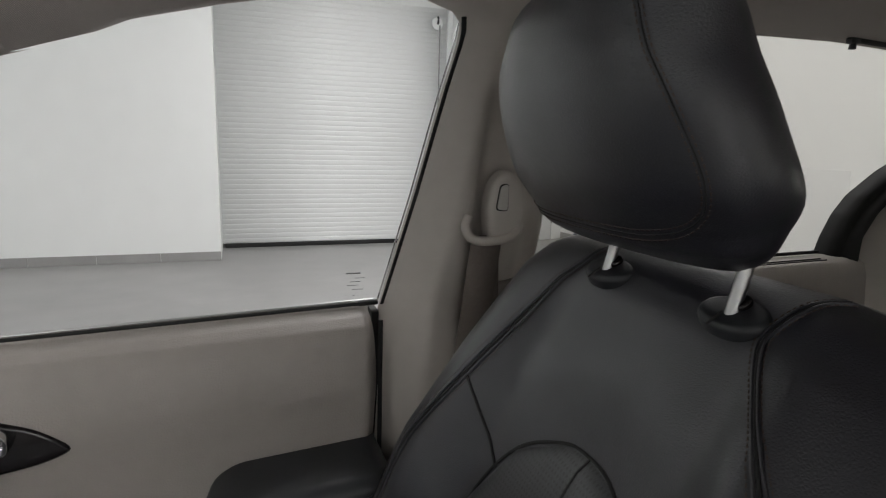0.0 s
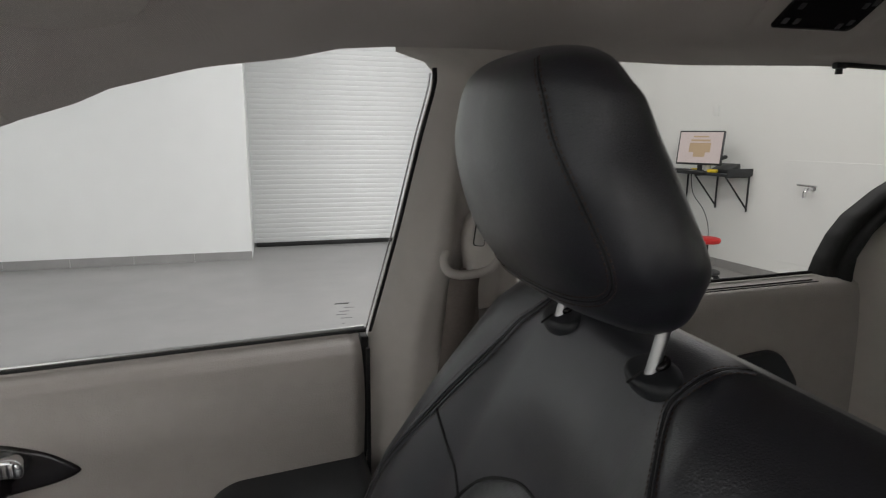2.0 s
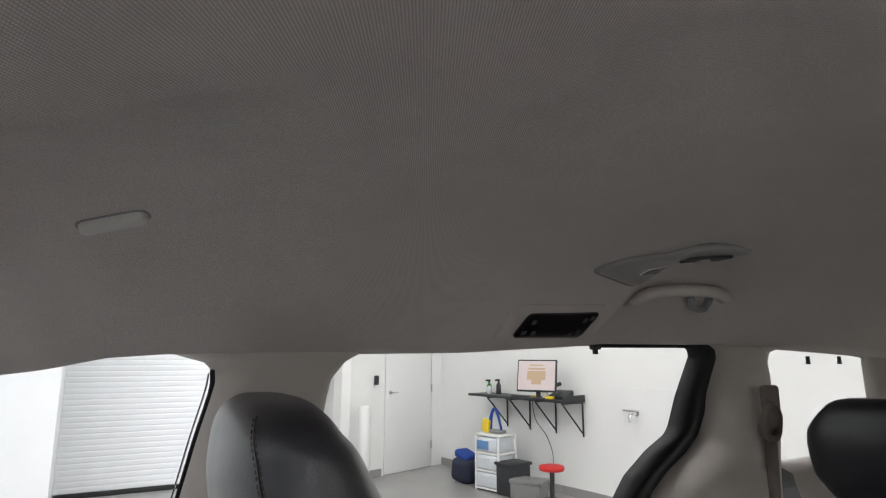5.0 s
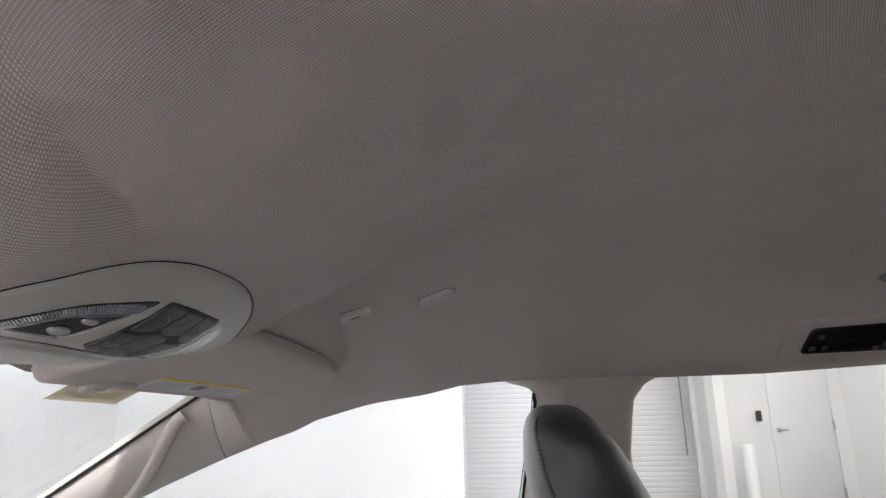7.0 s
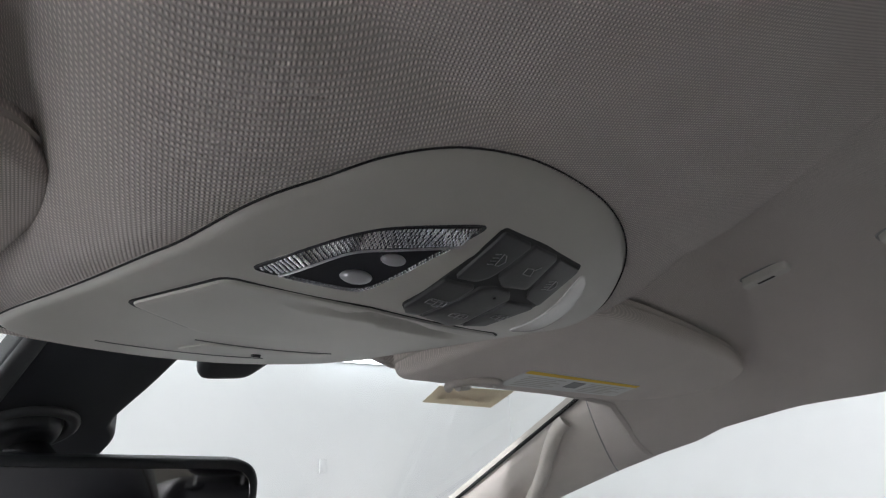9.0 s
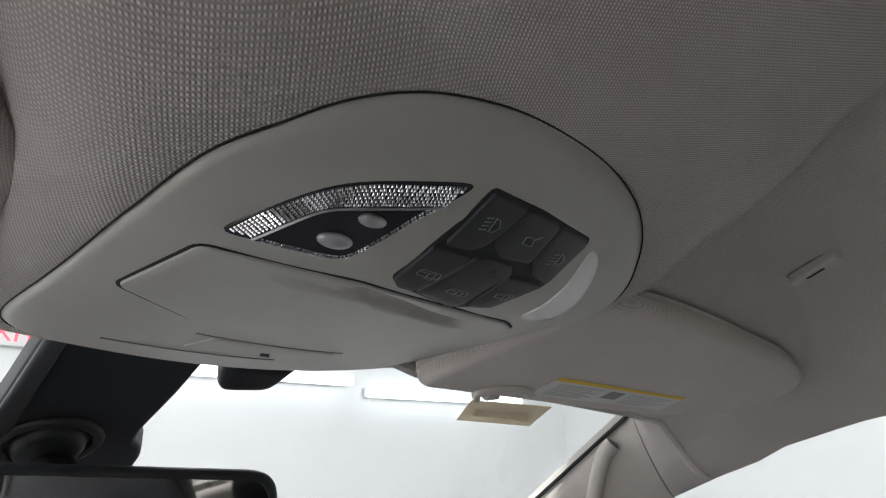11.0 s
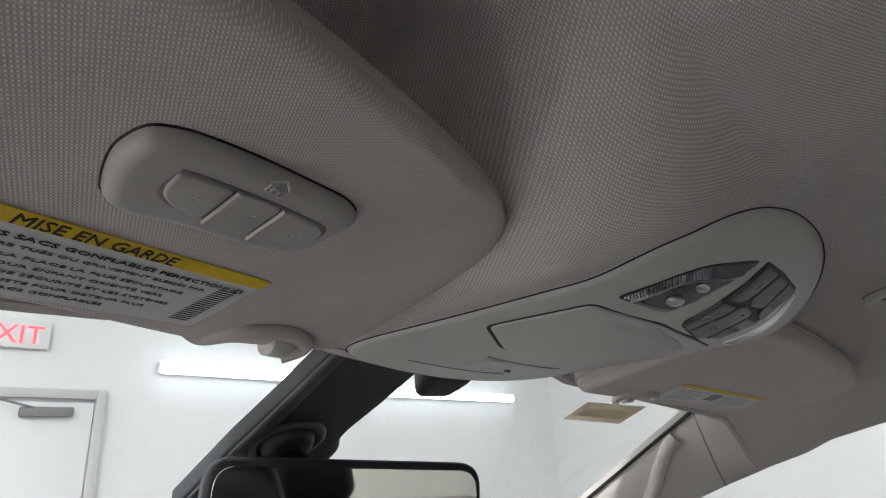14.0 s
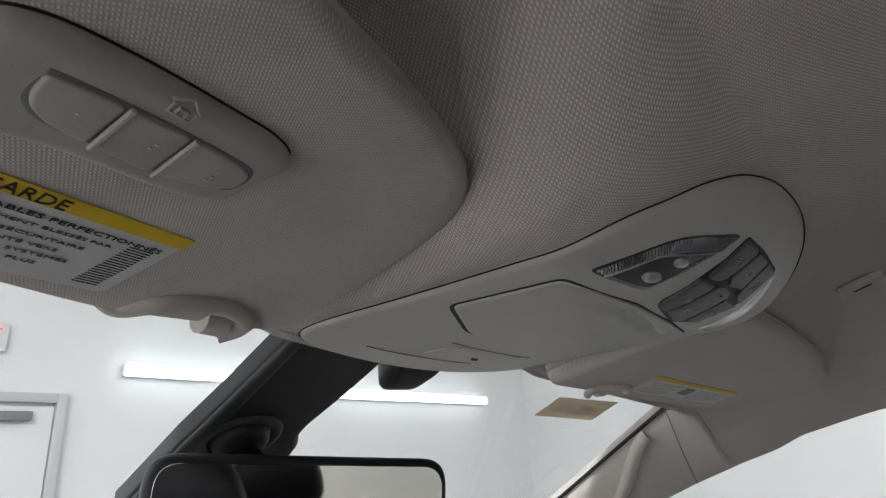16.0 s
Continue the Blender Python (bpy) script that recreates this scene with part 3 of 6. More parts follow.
for k in range(5):
    a = 2 * math.pi * k / 5
    c = Vector((sx + 0.16 * math.cos(a), sy + 0.16 * math.sin(a), 0.0))
    leg = part("leg", tube([Vector((sx, sy, 0.10)), c + Vector((0, 0, 0.08))], 0.016, 6), BLACK_PLASTIC, stool)
    part("castor", cyl(0.03, 0.03, 0.025, pose(c.x, c.y, 0.03, 90, 0, math.degrees(a)), 16), BLACK_PLASTIC, leg)
cable = thing("power_cable", "thin dark cable hanging from the shelf to the floor", "cable")
part("lead", tube(catmull([on_back(5.75, 1.06, 0.03), on_back(5.72, 0.92, 0.05), on_back(5.62, 0.78, 0.10), on_back(5.50, 0.62, 0.06), on_back(5.42, 0.42, 0.05), on_back(5.40, 0.12, 0.06)], 8), 0.004, 6), BLACK_PLASTIC, cable)

# ---- front wall: exit door, sign, light strips ----
fdoor = tagged(new("door_2"), "closed pale grey exit door with a steel frame and door closer", "door", kind="structure")
FX = FRONT_X
part("leaf", box((0.05, 0.92, 1.97), pose(FX + 0.02, 0.655, 0.99), 0.004), SHUTTER, fdoor)
part("frame", join(box((0.07, 0.06, 2.06), pose(FX + 0.03, 1.150, 1.03), 0.005), box((0.07, 0.06, 2.06), pose(FX + 0.03, 0.160, 1.03), 0.005), box((0.07, 0.93, 0.06), pose(FX + 0.03, 0.655, 2.03), 0.005)), GREY_PAINT, fdoor, "grey steel door frame")
closer = part("door_closer", box((0.06, 0.30, 0.06), pose(FX + 0.08, 0.83, 1.91), 0.01), GREY_PLASTIC, fdoor)
part("arm", tube([Vector((FX + 0.1, 0.76, 1.93)), Vector((FX + 0.18, 0.56, 1.97)), Vector((FX + 0.06, 0.46, 2.0))], 0.008, 6), GREY_PLASTIC, closer)
sign = thing("exit_sign", "white exit sign box with lit red letters", "sign")
part("case", box((0.05, 0.44, 0.18), pose(FX + 0.03, 0.565, 2.40), 0.008), SHUTTER, sign)
text_part("letters", "EXIT", 0.17, Matrix.Translation((FX + 0.057, 0.395, 2.34)) @ Matrix(((0, 0, 1, 0), (1, 0, 0, 0), (0, 1, 0, 0), (0, 0, 0, 1))), EXIT_RED, sign, 0.34)
for y0, y1, zs_ in ((1.52, 3.30, 2.245), (3.50, 5.90, 2.15)):
    st = thing("light_strip", "long lit white LED strip on the front wall", "light", "light strips on the front wall")
    part("housing", box((0.05, y1 - y0, 0.09), pose(FX + 0.03, (y0 + y1) / 2, zs_), 0.01), SHUTTER, st)
    part("tube", tube([Vector((FX + 0.09, y0 + 0.01, zs_)), Vector((FX + 0.09, y1 - 0.01, zs_))], 0.05, 12), TUBE, st, "glowing white tube")
    area_lamp("strip_lamp", pose(FX + 0.16, (y0 + y1) / 2, zs_, 0, -90, 0), 0.09, y1 - y0, 2.5)
for y, z in ((3.66, 1.13),):
    tagged(part("wall_switch", box((0.014, 0.08, 0.12), pose(FX + 0.007, y, z), 0.003), SHUTTER), "small white switch plate on the front wall", "switch")

# unseen ceiling strips, added in rows to light the hall and the van's inside
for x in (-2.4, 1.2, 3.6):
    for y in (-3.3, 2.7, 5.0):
        st = thing("unseen_ceiling_light", "long lit white LED strip added out of view on the hall ceiling", "light", "ceiling light strips")
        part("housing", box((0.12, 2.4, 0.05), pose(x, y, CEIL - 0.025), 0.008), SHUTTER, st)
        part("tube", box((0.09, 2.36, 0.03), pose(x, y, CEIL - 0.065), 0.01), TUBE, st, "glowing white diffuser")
        area_lamp("unseen_ceiling_lamp", pose(x, y, CEIL - 0.09), 0.12, 2.3, LAMP_W[y][x])


# ---- the van: shell ----
LEAN_IN = [(0.6, 0.36), (0.75, 0.345), (1.0, 0.26), (1.26, 0.165), (1.63, 0.045), (3.0, 0.045)]


def glass_y(z, x=0.0):
    """Half width of the side glass at a height: it leans in towards the roof, less so further back."""
    return 0.832 - lerp(LEAN_IN, x) * (z - 1.125)


RAIL = [(-0.6, 1.17), (-0.4, 1.262), (-0.14, 1.378), (0.005, 1.436), (0.113, 1.468), (0.151, 1.484), (0.251, 1.508), (0.341, 1.526), (0.405, 1.54), (0.47, 1.545), (0.6, 1.548), (0.94, 1.553), (1.26, 1.569), (1.60, 1.572), (2.0, 1.568), (2.4, 1.552), (2.9, 1.50)]
ROOF_Z = [(0.0, 1.565), (0.045, 1.578), (0.1, 1.600), (0.2, 1.628), (0.3, 1.643), (0.4, 1.655), (0.6, 1.674), (0.95, 1.704), (1.4, 1.735), (2.2, 1.735), (2.9, 1.69)]


def console_z(x, y):
    return 1.549 + 0.02 * x + 0.6 * y * y + 7 * max(0.0, x - 0.215) ** 2


def smooth_table(knots):
    """A fall-off over |y| from knots, eased so that no crease shows."""
    g = np.linspace(0, 1, 401)
    v = np.interp(g, [q[0] for q in knots], [q[1] for q in knots])
    k = np.hanning(35)
    v = np.convolve(np.pad(v, 17, mode="edge"), k / k.sum(), mode="valid")
    return g, v


SECTIONS = [
    (0.045, smooth_table([(0.45, 0), (0.55, 0.35), (0.65, 0.8), (0.70, 1)])),
    (0.20, smooth_table([(0.36, 0), (0.48, 0.3), (0.58, 0.8), (0.65, 1)])),
    (0.36, smooth_table([(0.24, 0), (0.33, 0.15), (0.375, 0.22), (0.45, 0.42), (0.55, 0.82), (0.64, 1)])),
    (0.85, smooth_table([(0.30, 0), (0.37, 0.12), (0.425, 0.25), (0.51, 0.68), (0.535, 0.88), (0.58, 1)])),
    (1.05, smooth_table([(0.30, 0), (0.37, 0.12), (0.425, 0.25), (0.51, 0.68), (0.535, 0.88), (0.58, 1)])),
    (1.15, smooth_table([(0.34, 0), (0.47, 0.2), (0.56, 0.45), (0.62, 0.8), (0.68, 1)])),
    (3.00, smooth_table([(0.34, 0), (0.47, 0.2), (0.56, 0.45), (0.62, 0.8), (0.68, 1)])),
]


def section(x, a):
    for (x0, t0), (x1, t1) in zip(SECTIONS, SECTIONS[1:]):
        if x <= x1:
            break
    f_ = smooth01((x - x0) / (x1 - x0))
    return float(np.interp(a, *t0)) * (1 - f_) + float(np.interp(a, *t1)) * f_


CONSOLE_HALF = [(0.0, 0.126), (0.11, 0.1262), (0.15, 0.1242), (0.215, 0.1232), (0.234, 0.121), (0.247, 0.117), (0.257, 0.110), (0.265, 0.101), (0.273, 0.093), (0.280, 0.081), (0.286, 0.067), (0.290, 0.050), (0.2935, 0.029), (0.2955, 0.0), (1.0, 0.0)]
# half width of the rolled tongue round the console: its hanging edge on the passenger's side, the foot of its flank on the driver's
EDGE = [(0.0, 0.136), (0.20, 0.133), (0.235, 0.132), (0.25, 0.137), (0.27, 0.142), (0.296, 0.151), (0.32, 0.146), (0.345, 0.131), (0.375, 0.111), (0.40, 0.102), (0.44, 0.085), (0.50, 0.05), (0.60, 0.03)]
FOOT_DRIVER = [(0.0, 0.165), (0.20, 0.172), (0.236, 0.182), (0.28, 0.196), (0.33, 0.196), (0.40, 0.18), (0.48, 0.15), (0.60, 0.10)]
PASSENGER_REAR = [(0.15, 0.205), (0.185, 0.218), (0.25, 0.229), (0.34, 0.233), (0.46, 0.235), (0.55, 0.227), (0.592, 0.204), (0.62, 0.17)]


def visor_z(x, y):
    """The plane of the driver's folded visor; y is measured outwards from the middle of the van."""
    return 1.5431 + 0.3067 * x - 0.1476 * y


def visor_z2(x, y):
    """The plane of the passenger's folded visor."""
    return 1.532 + 0.27 * x - 0.07 * y


def soft_min(p, q, k):
    h = max(k - abs(p - q), 0.0) / k
    return min(p, q) - h * h * k * 0.25


def roof_z(x, y):
    """The headliner: a dished roof that dips in a rounded tongue round the overhead console and meets the folded visors."""
    zc, zr = lerp(ROOF_Z, x), lerp(RAIL, x)
    a = abs(y)
    sec = section(x, a)
    if y > 0 and x < 0.36:
        w = smooth01((0.36 - x) / 0.14)
        sec = sec * (1 - w) + float(np.interp(a, *NEAR_VISOR)) * w
    z = zc - (zc - zr) * sec
    if x < 0.42:
        if y < 0:
            # ridge hidden above the driver's visor, added to keep windscreen light out
            xf = 0.125 + 0.22 * (a - 0.161)
            z = min(z, visor_z(x, a) + 0.025 + 1.2 * abs(x - xf) + 3 * max(0.0, 0.165 - a) + 3 * max(0.0, a - 0.46)) if x < 0.3 else z
        elif a < 0.64:
            over = max(0.0, x - lerp(PASSENGER_REAR, a) + 0.004)
            z = soft_min(z, visor_z2(x, a) + 0.0225 + 1.0 * over + 2.0 * max(0.0, 0.15 - a), 0.016)
            if a < 0.62:
                z = max(z, visor_z2(x, a) + 0.021 - 0.6 * max(0.0, a - 0.57) - 1.5 * over)
    # recess deepened here so that the hollow behind the visor falls into shade
    if y < 0 and x < 0.36:
        z += 0.034 * smooth01((a - 0.16) / 0.05) * smooth01((0.36 - x) / 0.08) * smooth01((x - 0.06) / 0.06) * smooth01((0.58 - a) / 0.12)
    # rounded tongue: level at the console's edge, then rolling up to its foot
    wc = lerp(CONSOLE_HALF, x)
    tongue = console_z(min(x, 0.293), min(a, wc)) + 0.0028 + 0.32 * max(0.0, x - 0.293) + 1.5 * max(0.0, x - 0.37) ** 2
    if y > 0:
        r = 0.013 + 0.25 * max(0.0, x - 0.36)
        d = a - max(wc, lerp(EDGE, x) - 0.007)
        if d > 0:
            tongue += r - math.sqrt(r * r - d * d) if d < 0.9 * r else 0.564 * r + 5.0 * (d - 0.9 * r)
    elif a > wc:
        q = (a - wc) / (lerp(FOOT_DRIVER, x) - wc)
        tongue += max(0.012, z - tongue + 0.004) * q**2.3
    k = (0.0015 if y > 0 else 0.010) + 0.03 * smooth01((x - 0.34) / 0.12)
    return soft_min(z, tongue, k)


NEAR_VISOR = smooth_table([(0.34, 0), (0.48, 0.20), (0.56, 0.42), (0.61, 0.64), (0.65, 0.86), (0.70, 1)])
FRONT_EDGE = 0.045
xs = list(np.linspace(FRONT_EDGE, 0.6, 170)) + list(np.linspace(0.62, 2.9, 70))


def liner(u, v):
    zr = lerp(RAIL, u)
    if abs(v) > 1:
        s = math.copysign(1, v)
        w = smooth01((0.62 - u) / 0.1)
        return (u, s * (glass_y(zr, u) + 0.03 + 0.045 * w), zr - 0.004 + 0.024 * w)
    y = v * (glass_y(zr, u) - 0.012)
    return (u, y, roof_z(u, y))


vs_ = [-1.1] + list(np.linspace(-1, 1, 321)) + [1.1]
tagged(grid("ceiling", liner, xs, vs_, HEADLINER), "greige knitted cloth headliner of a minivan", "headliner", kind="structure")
# rolled front lip of the headliner over the windscreen
lip = [Vector((FRONT_EDGE, y, roof_z(FRONT_EDGE, y) + 0.004)) for y in np.linspace(-0.69, 0.69, 60)]
tagged(part("trim", tube(lip, 0.007, 8), HEADLINER), "rolled greige front edge of the headliner", "trim", kind="structure")


def roof_skin(u, v):
    z = 1.775 - 0.9 * max(0, 0.35 - u) ** 2 - 0.02 * max(0, u - 1.5) ** 2
    s = abs(v)
    y = v * 0.80
    return (u, y, z - 0.16 * s**4)


tagged(grid("roof", roof_skin, list(np.linspace(-0.05, 2.95, 40)), list(np.linspace(-1, 1, 31)), SILVER_PAINT), "silver grey painted steel van roof", "roof", kind="structure")


def strip(name, rows, mat, label, category, kind="structure", parent=None):
    """A sheet lofted through rows of points."""
    n = len(rows[0])
    verts = [q for r in rows for q in r]
    faces = [(i * n + j, (i + 1) * n + j, (i + 1) * n + j + 1, i * n + j + 1) for i in range(len(rows) - 1) for j in range(n - 1)]
    ob = mesh_object(name, verts, faces, mat, parent)
    return tagged(ob, label, category, kind=kind) if not parent else tagged(ob, label)


B_FRONT = [(0.35, 0.43), (0.90, 0.442), (1.125, 0.462), (1.30, 0.496), (1.44, 0.519), (1.50, 0.531), (1.522, 0.532), (1.534, 0.52), (1.545, 0.48)]
B_REAR = [(0.35, 0.70), (1.10, 0.71), (1.225, 0.715), (1.297, 0.71), (1.42, 0.694), (1.48, 0.698), (1.51, 0.701), (1.536, 0.719), (1.552, 0.75)]
C_FRONT = [(0.35, 1.40), (1.179, 1.388), (1.213, 1.391), (1.261, 1.424), (1.30, 1.475), (1.335, 1.540), (1.37, 1.584), (1.417, 1.612), (1.462, 1.622), (1.54, 1.655), (1.56, 1.65), (1.573, 1.625)]
C_REAR = [(0.35, 1.93), (1.20, 1.90), (1.266, 1.894), (1.434, 1.888), (1.472, 1.905), (1.53, 1.93), (1.555, 1.96), (1.569, 2.03)]
W2_REAR = [(1.176, 1.346), (1.208, 1.357), (1.252, 1.38), (1.29, 1.413), (1.338, 1.485), (1.367, 1.545), (1.384, 1.56), (1.47, 1.60), (1.545, 1.637), (1.562, 1.63), (1.572, 1.60)]


def pillar(name, front, rear, zs, bulge, side, label, mat=TRIM, lip=False):
    rows = []
    for z in zs:
        a, b = lerp(front, z), lerp(rear, z)
        y0 = glass_y(z, (a + b) / 2) if z > 1.125 else 0.832 + 0.05 * (1.125 - z)
        row = []
        for k in range(37):
            t = k / 36
            x = a + (b - a) * t
            e = 1 - abs(2 * t - 1) ** 3.2
            e = e ** 0.75
            if lip and t < 0.5:
                e = 1.0 - max(0.0, 1 - t / 0.26) ** 1.5
            hollow = 0.030 * smooth01((x - 0.562) / 0.028) * smooth01((1.47 - z) / 0.08) * (1 - smooth01((x - 0.665) / 0.03)) if lip else 0.0
            row.append((x, side * (y0 + 0.03 + hollow - (0.03 + bulge(z)) * e), z))
        rows.append(row)
    return strip(name, rows, mat, label, "pillar trim")


zs_b = list(np.linspace(0.35, 1.42, 40)) + list(np.linspace(1.43, 1.556, 24))
for side in (1, -1):
    pillar("pillar_b", B_FRONT, B_REAR, zs_b, lambda z: lerp([(0.9, 0.055), (1.1, 0.048), (1.22, 0.040), (1.45, 0.018), (1.55, 0.010)], z), side, "greige plastic centre pillar trim with a belt slot", lip=True)
    pillar("pillar_c", C_FRONT, C_REAR, zs_b + [1.562, 1.572], lambda z: lerp([(0.9, 0.13), (1.25, 0.125), (1.4, 0.10), (1.5, 0.06), (1.57, 0.02)], z), side, "greige plastic rear pillar trim beside the sliding door")
    # windscreen pillar between the glass and the front door
    rows = []
    for t in np.linspace(0, 1, 22):
        e1 = Vector((-0.012 - 0.608 * t, 0.617 + 0.098 * t, 1.538 - 0.353 * t))
        x2 = -0.020 - 0.540 * t
        z2 = lerp(RAIL, x2)
        e2 = Vector((x2, glass_y(z2, x2) - 0.002, z2))
        row = []
        for k in range(13):
            s = k / 12
            q = e1.lerp(e2, s)
            n = Vector((0.3, -0.9, -0.3)).normalized()
            q = q + n * 0.022 * math.sin(math.pi * s) ** 0.7
            row.append((q.x, side * q.y, q.z))
        row = [(e1.x - 0.01, side * e1.y, e1.z + 0.012)] + row + [(e2.x, side * (e2.y + 0.075), e2.z + 0.02 + 0.02 * smooth01((0.06 - e2.x) / 0.15))]
        rows.append(row)
    strip("pillar_a", rows, TRIM, "pale greige windscreen pillar trim", "pillar trim")
    # the headliner runs on to the pillar joint
    yr = glass_y(lerp(RAIL, 0.05), 0.05) - 0.012
    edge_in = [(0.052, y, roof_z(0.052, side * y) - 0.0005) for y in np.linspace(0.53, yr, 13)]
    joint = rows[0][1:-1]
    ext = [[Vector((p[0], side * p[1], p[2])).lerp(Vector(q), t) for p, q in zip(edge_in, joint)] for t in np.linspace(0, 1, 9)]
    for r, t in zip(ext, np.linspace(0, 1, 9)):
        xl = 0.052 * (1 - t) + joint[-1][0] * t
        r.append(Vector((xl, side * (glass_y(lerp(RAIL, xl), xl) + 0.07), lerp(RAIL, xl) + 0.016)))
    tagged(mesh_object("trim", [q for r in ext for q in r], [(i * 14 + j, (i + 1) * 14 + j, (i + 1) * 14 + j + 1, i * 14 + j + 1) for i in range(8) for j in range(13)], HEADLINER), "headliner corner that meets the windscreen pillar", "trim", kind="structure")
    seam = [Vector(q) for q in rows[0][1:-1]]
    tagged(part("trim", tube(seam, 0.0012, 5), GREY_PLASTIC), "fine joint between headliner and pillar trim", "trim", kind="structure")
    bar = [(-0.045, 0.607, 1.500), (-0.060, 0.606, 1.486), (-0.087, 0.626, 1.455), (-0.113, 0.650, 1.424), (-0.145, 0.674, 1.390), (-0.174, 0.691, 1.362), (-0.25, 0.722, 1.30), (-0.275, 0.735, 1.29)]
    ph = thing("pillar_handle", "pale greige grab handle on the windscreen pillar", "handle", "pillar handles")
    part("grip", tube([Vector((q.x - 0.003, side * (q.y + 0.009), q.z + 0.003)) for q in catmull(bar, 6)], 0.011, 10), TRIM, ph)
    edge = [Vector((-0.004 - 0.62 * t, side * (0.610 + 0.10 * t), 1.546 - 0.36 * t)) for t in np.linspace(0, 1, 20)]
    tagged(part("trim", tube(edge, 0.003, 8), RUBBER), "black windscreen edge seal", "trim", kind="structure")

# windscreen
def screen_z(x, y):
    return 1.588 + 0.5 * x - 0.12 * y * y


tagged(grid("window_1", lambda u, v: (u, v, screen_z(u, v)), list(np.linspace(0.04, -0.95, 20)), list(np.linspace(-0.72, 0.72, 20)), CLEAR), "clear windscreen", "windscreen", kind="structure")
bpy.data.objects["window_1"].visible_shadow = False
# lower body: floor, bulkhead, tail, closing sheets
# floor and bulkhead are out of view, added to block light from below
tagged(part("van_floor", box((4.2, 1.7, 0.06), pose(1.0, 0, 0.38)), CARPET, smooth=False), "greige carpeted van floor", "floor", kind="structure")
tagged(part("dashboard", box((0.55, 1.56, 0.5), pose(-0.88, 0, 0.80), 0.12, 4), BLACK_PLASTIC), "black moulded dashboard under the windscreen", "dashboard", kind="structure")
tagged(part("tailgate", join(box((0.1, 1.5, 0.75), pose(2.95, 0, 0.75), 0.03), box((0.08, 1.3, 0.08), pose(2.90, 0, 1.62), 0.03)), TRIM), "greige tailgate trim below the rear glass", "tailgate", kind="structure")
tagged(part("bulkhead", box((0.06, 1.7, 0.75), pose(-1.15, 0, 0.7), 0.02), BLACK_PLASTIC), "black bulkhead under the dashboard", "bulkhead", kind="structure")


# tinted tail pane, added to dim the light that enters from behind
tagged(part("window_4", box((0.012, 1.42, 0.52), pose(2.92, 0, 1.36), 0.004), PRIVACY), "tinted tailgate glass, added to cut light from behind", "window", kind="structure")
bpy.data.objects["window_4"].visible_shadow = False
# unseen plain bonnet closes the nose and throws light up; wheels carry the van
tagged(grid("bonnet", lambda u, v: (u, v, 1.03 + 0.16 * (u + 1.2) - 0.12 * v * v), list(np.linspace(-2.0, -1.12, 10)), list(np.linspace(-0.82, 0.82, 10)), SILVER_PAINT), "unseen silver grey painted bonnet that throws light up below the windscreen", "bonnet", kind="structure")
for x in (-1.35, 1.72):
    for y in (-0.82, 0.82):
        w = thing("wheel", "black tyre on a silver rim under the van", "wheel", "van wheels")
        part("tyre", cyl(0.345, 0.345, 0.22, pose(x, y, 0.345, 90), 40, 0.05), RUBBER, w)
        part("rim", cyl(0.22, 0.22, 0.235, pose(x, y, 0.345, 90), 32, 0.01), SATIN_METAL, w)


# ---- doors ----
def belt_z(x):
    return 1.1105 + 0.0385 * x


PROFILE = [(0.004, 0.032), (0.003, 0.010), (-0.001, -0.001), (-0.008, -0.004), (-0.022, -0.008), (-0.038, -0.018), (-0.050, -0.036), (-0.058, -0.060), (-0.061, -0.085), (-0.059, -0.11), (-0.049, -0.15), (-0.036, -0.22), (-0.030, -0.42), (-0.030, -0.72)]


def door_skin(x, s, rear=0.445):
    """A point of the front door's inner face: x along the van, s from belt to foot."""
    k = s * (len(PROFILE) - 1)
    i = min(int(k), len(PROFILE) - 2)
    f_ = k - i
    dy = PROFILE[i][0] * (1 - f_) + PROFILE[i + 1][0] * f_
    dz = PROFILE[i][1] * (1 - f_) + PROFILE[i + 1][1] * f_
    if i == 0:
        dz = min(dz, 0.006)
    r = max(0.0, (x - (rear - 0.02)) / 0.02)
    z = belt_z(x) + dz - 0.012 * r * r
    return Vector((x, 0.834 + dy + 0.03 * r * r, z))


def skin_at(x, z, off=0.0):
    """The door face at x and height z, off metres into the cabin."""
    best = min(np.linspace(0.2, 1, 160), key=lambda s: abs(door_skin(x, s).z - z))
    p = door_skin(x, best)
    p.y -= off
    p.z = z
    return p


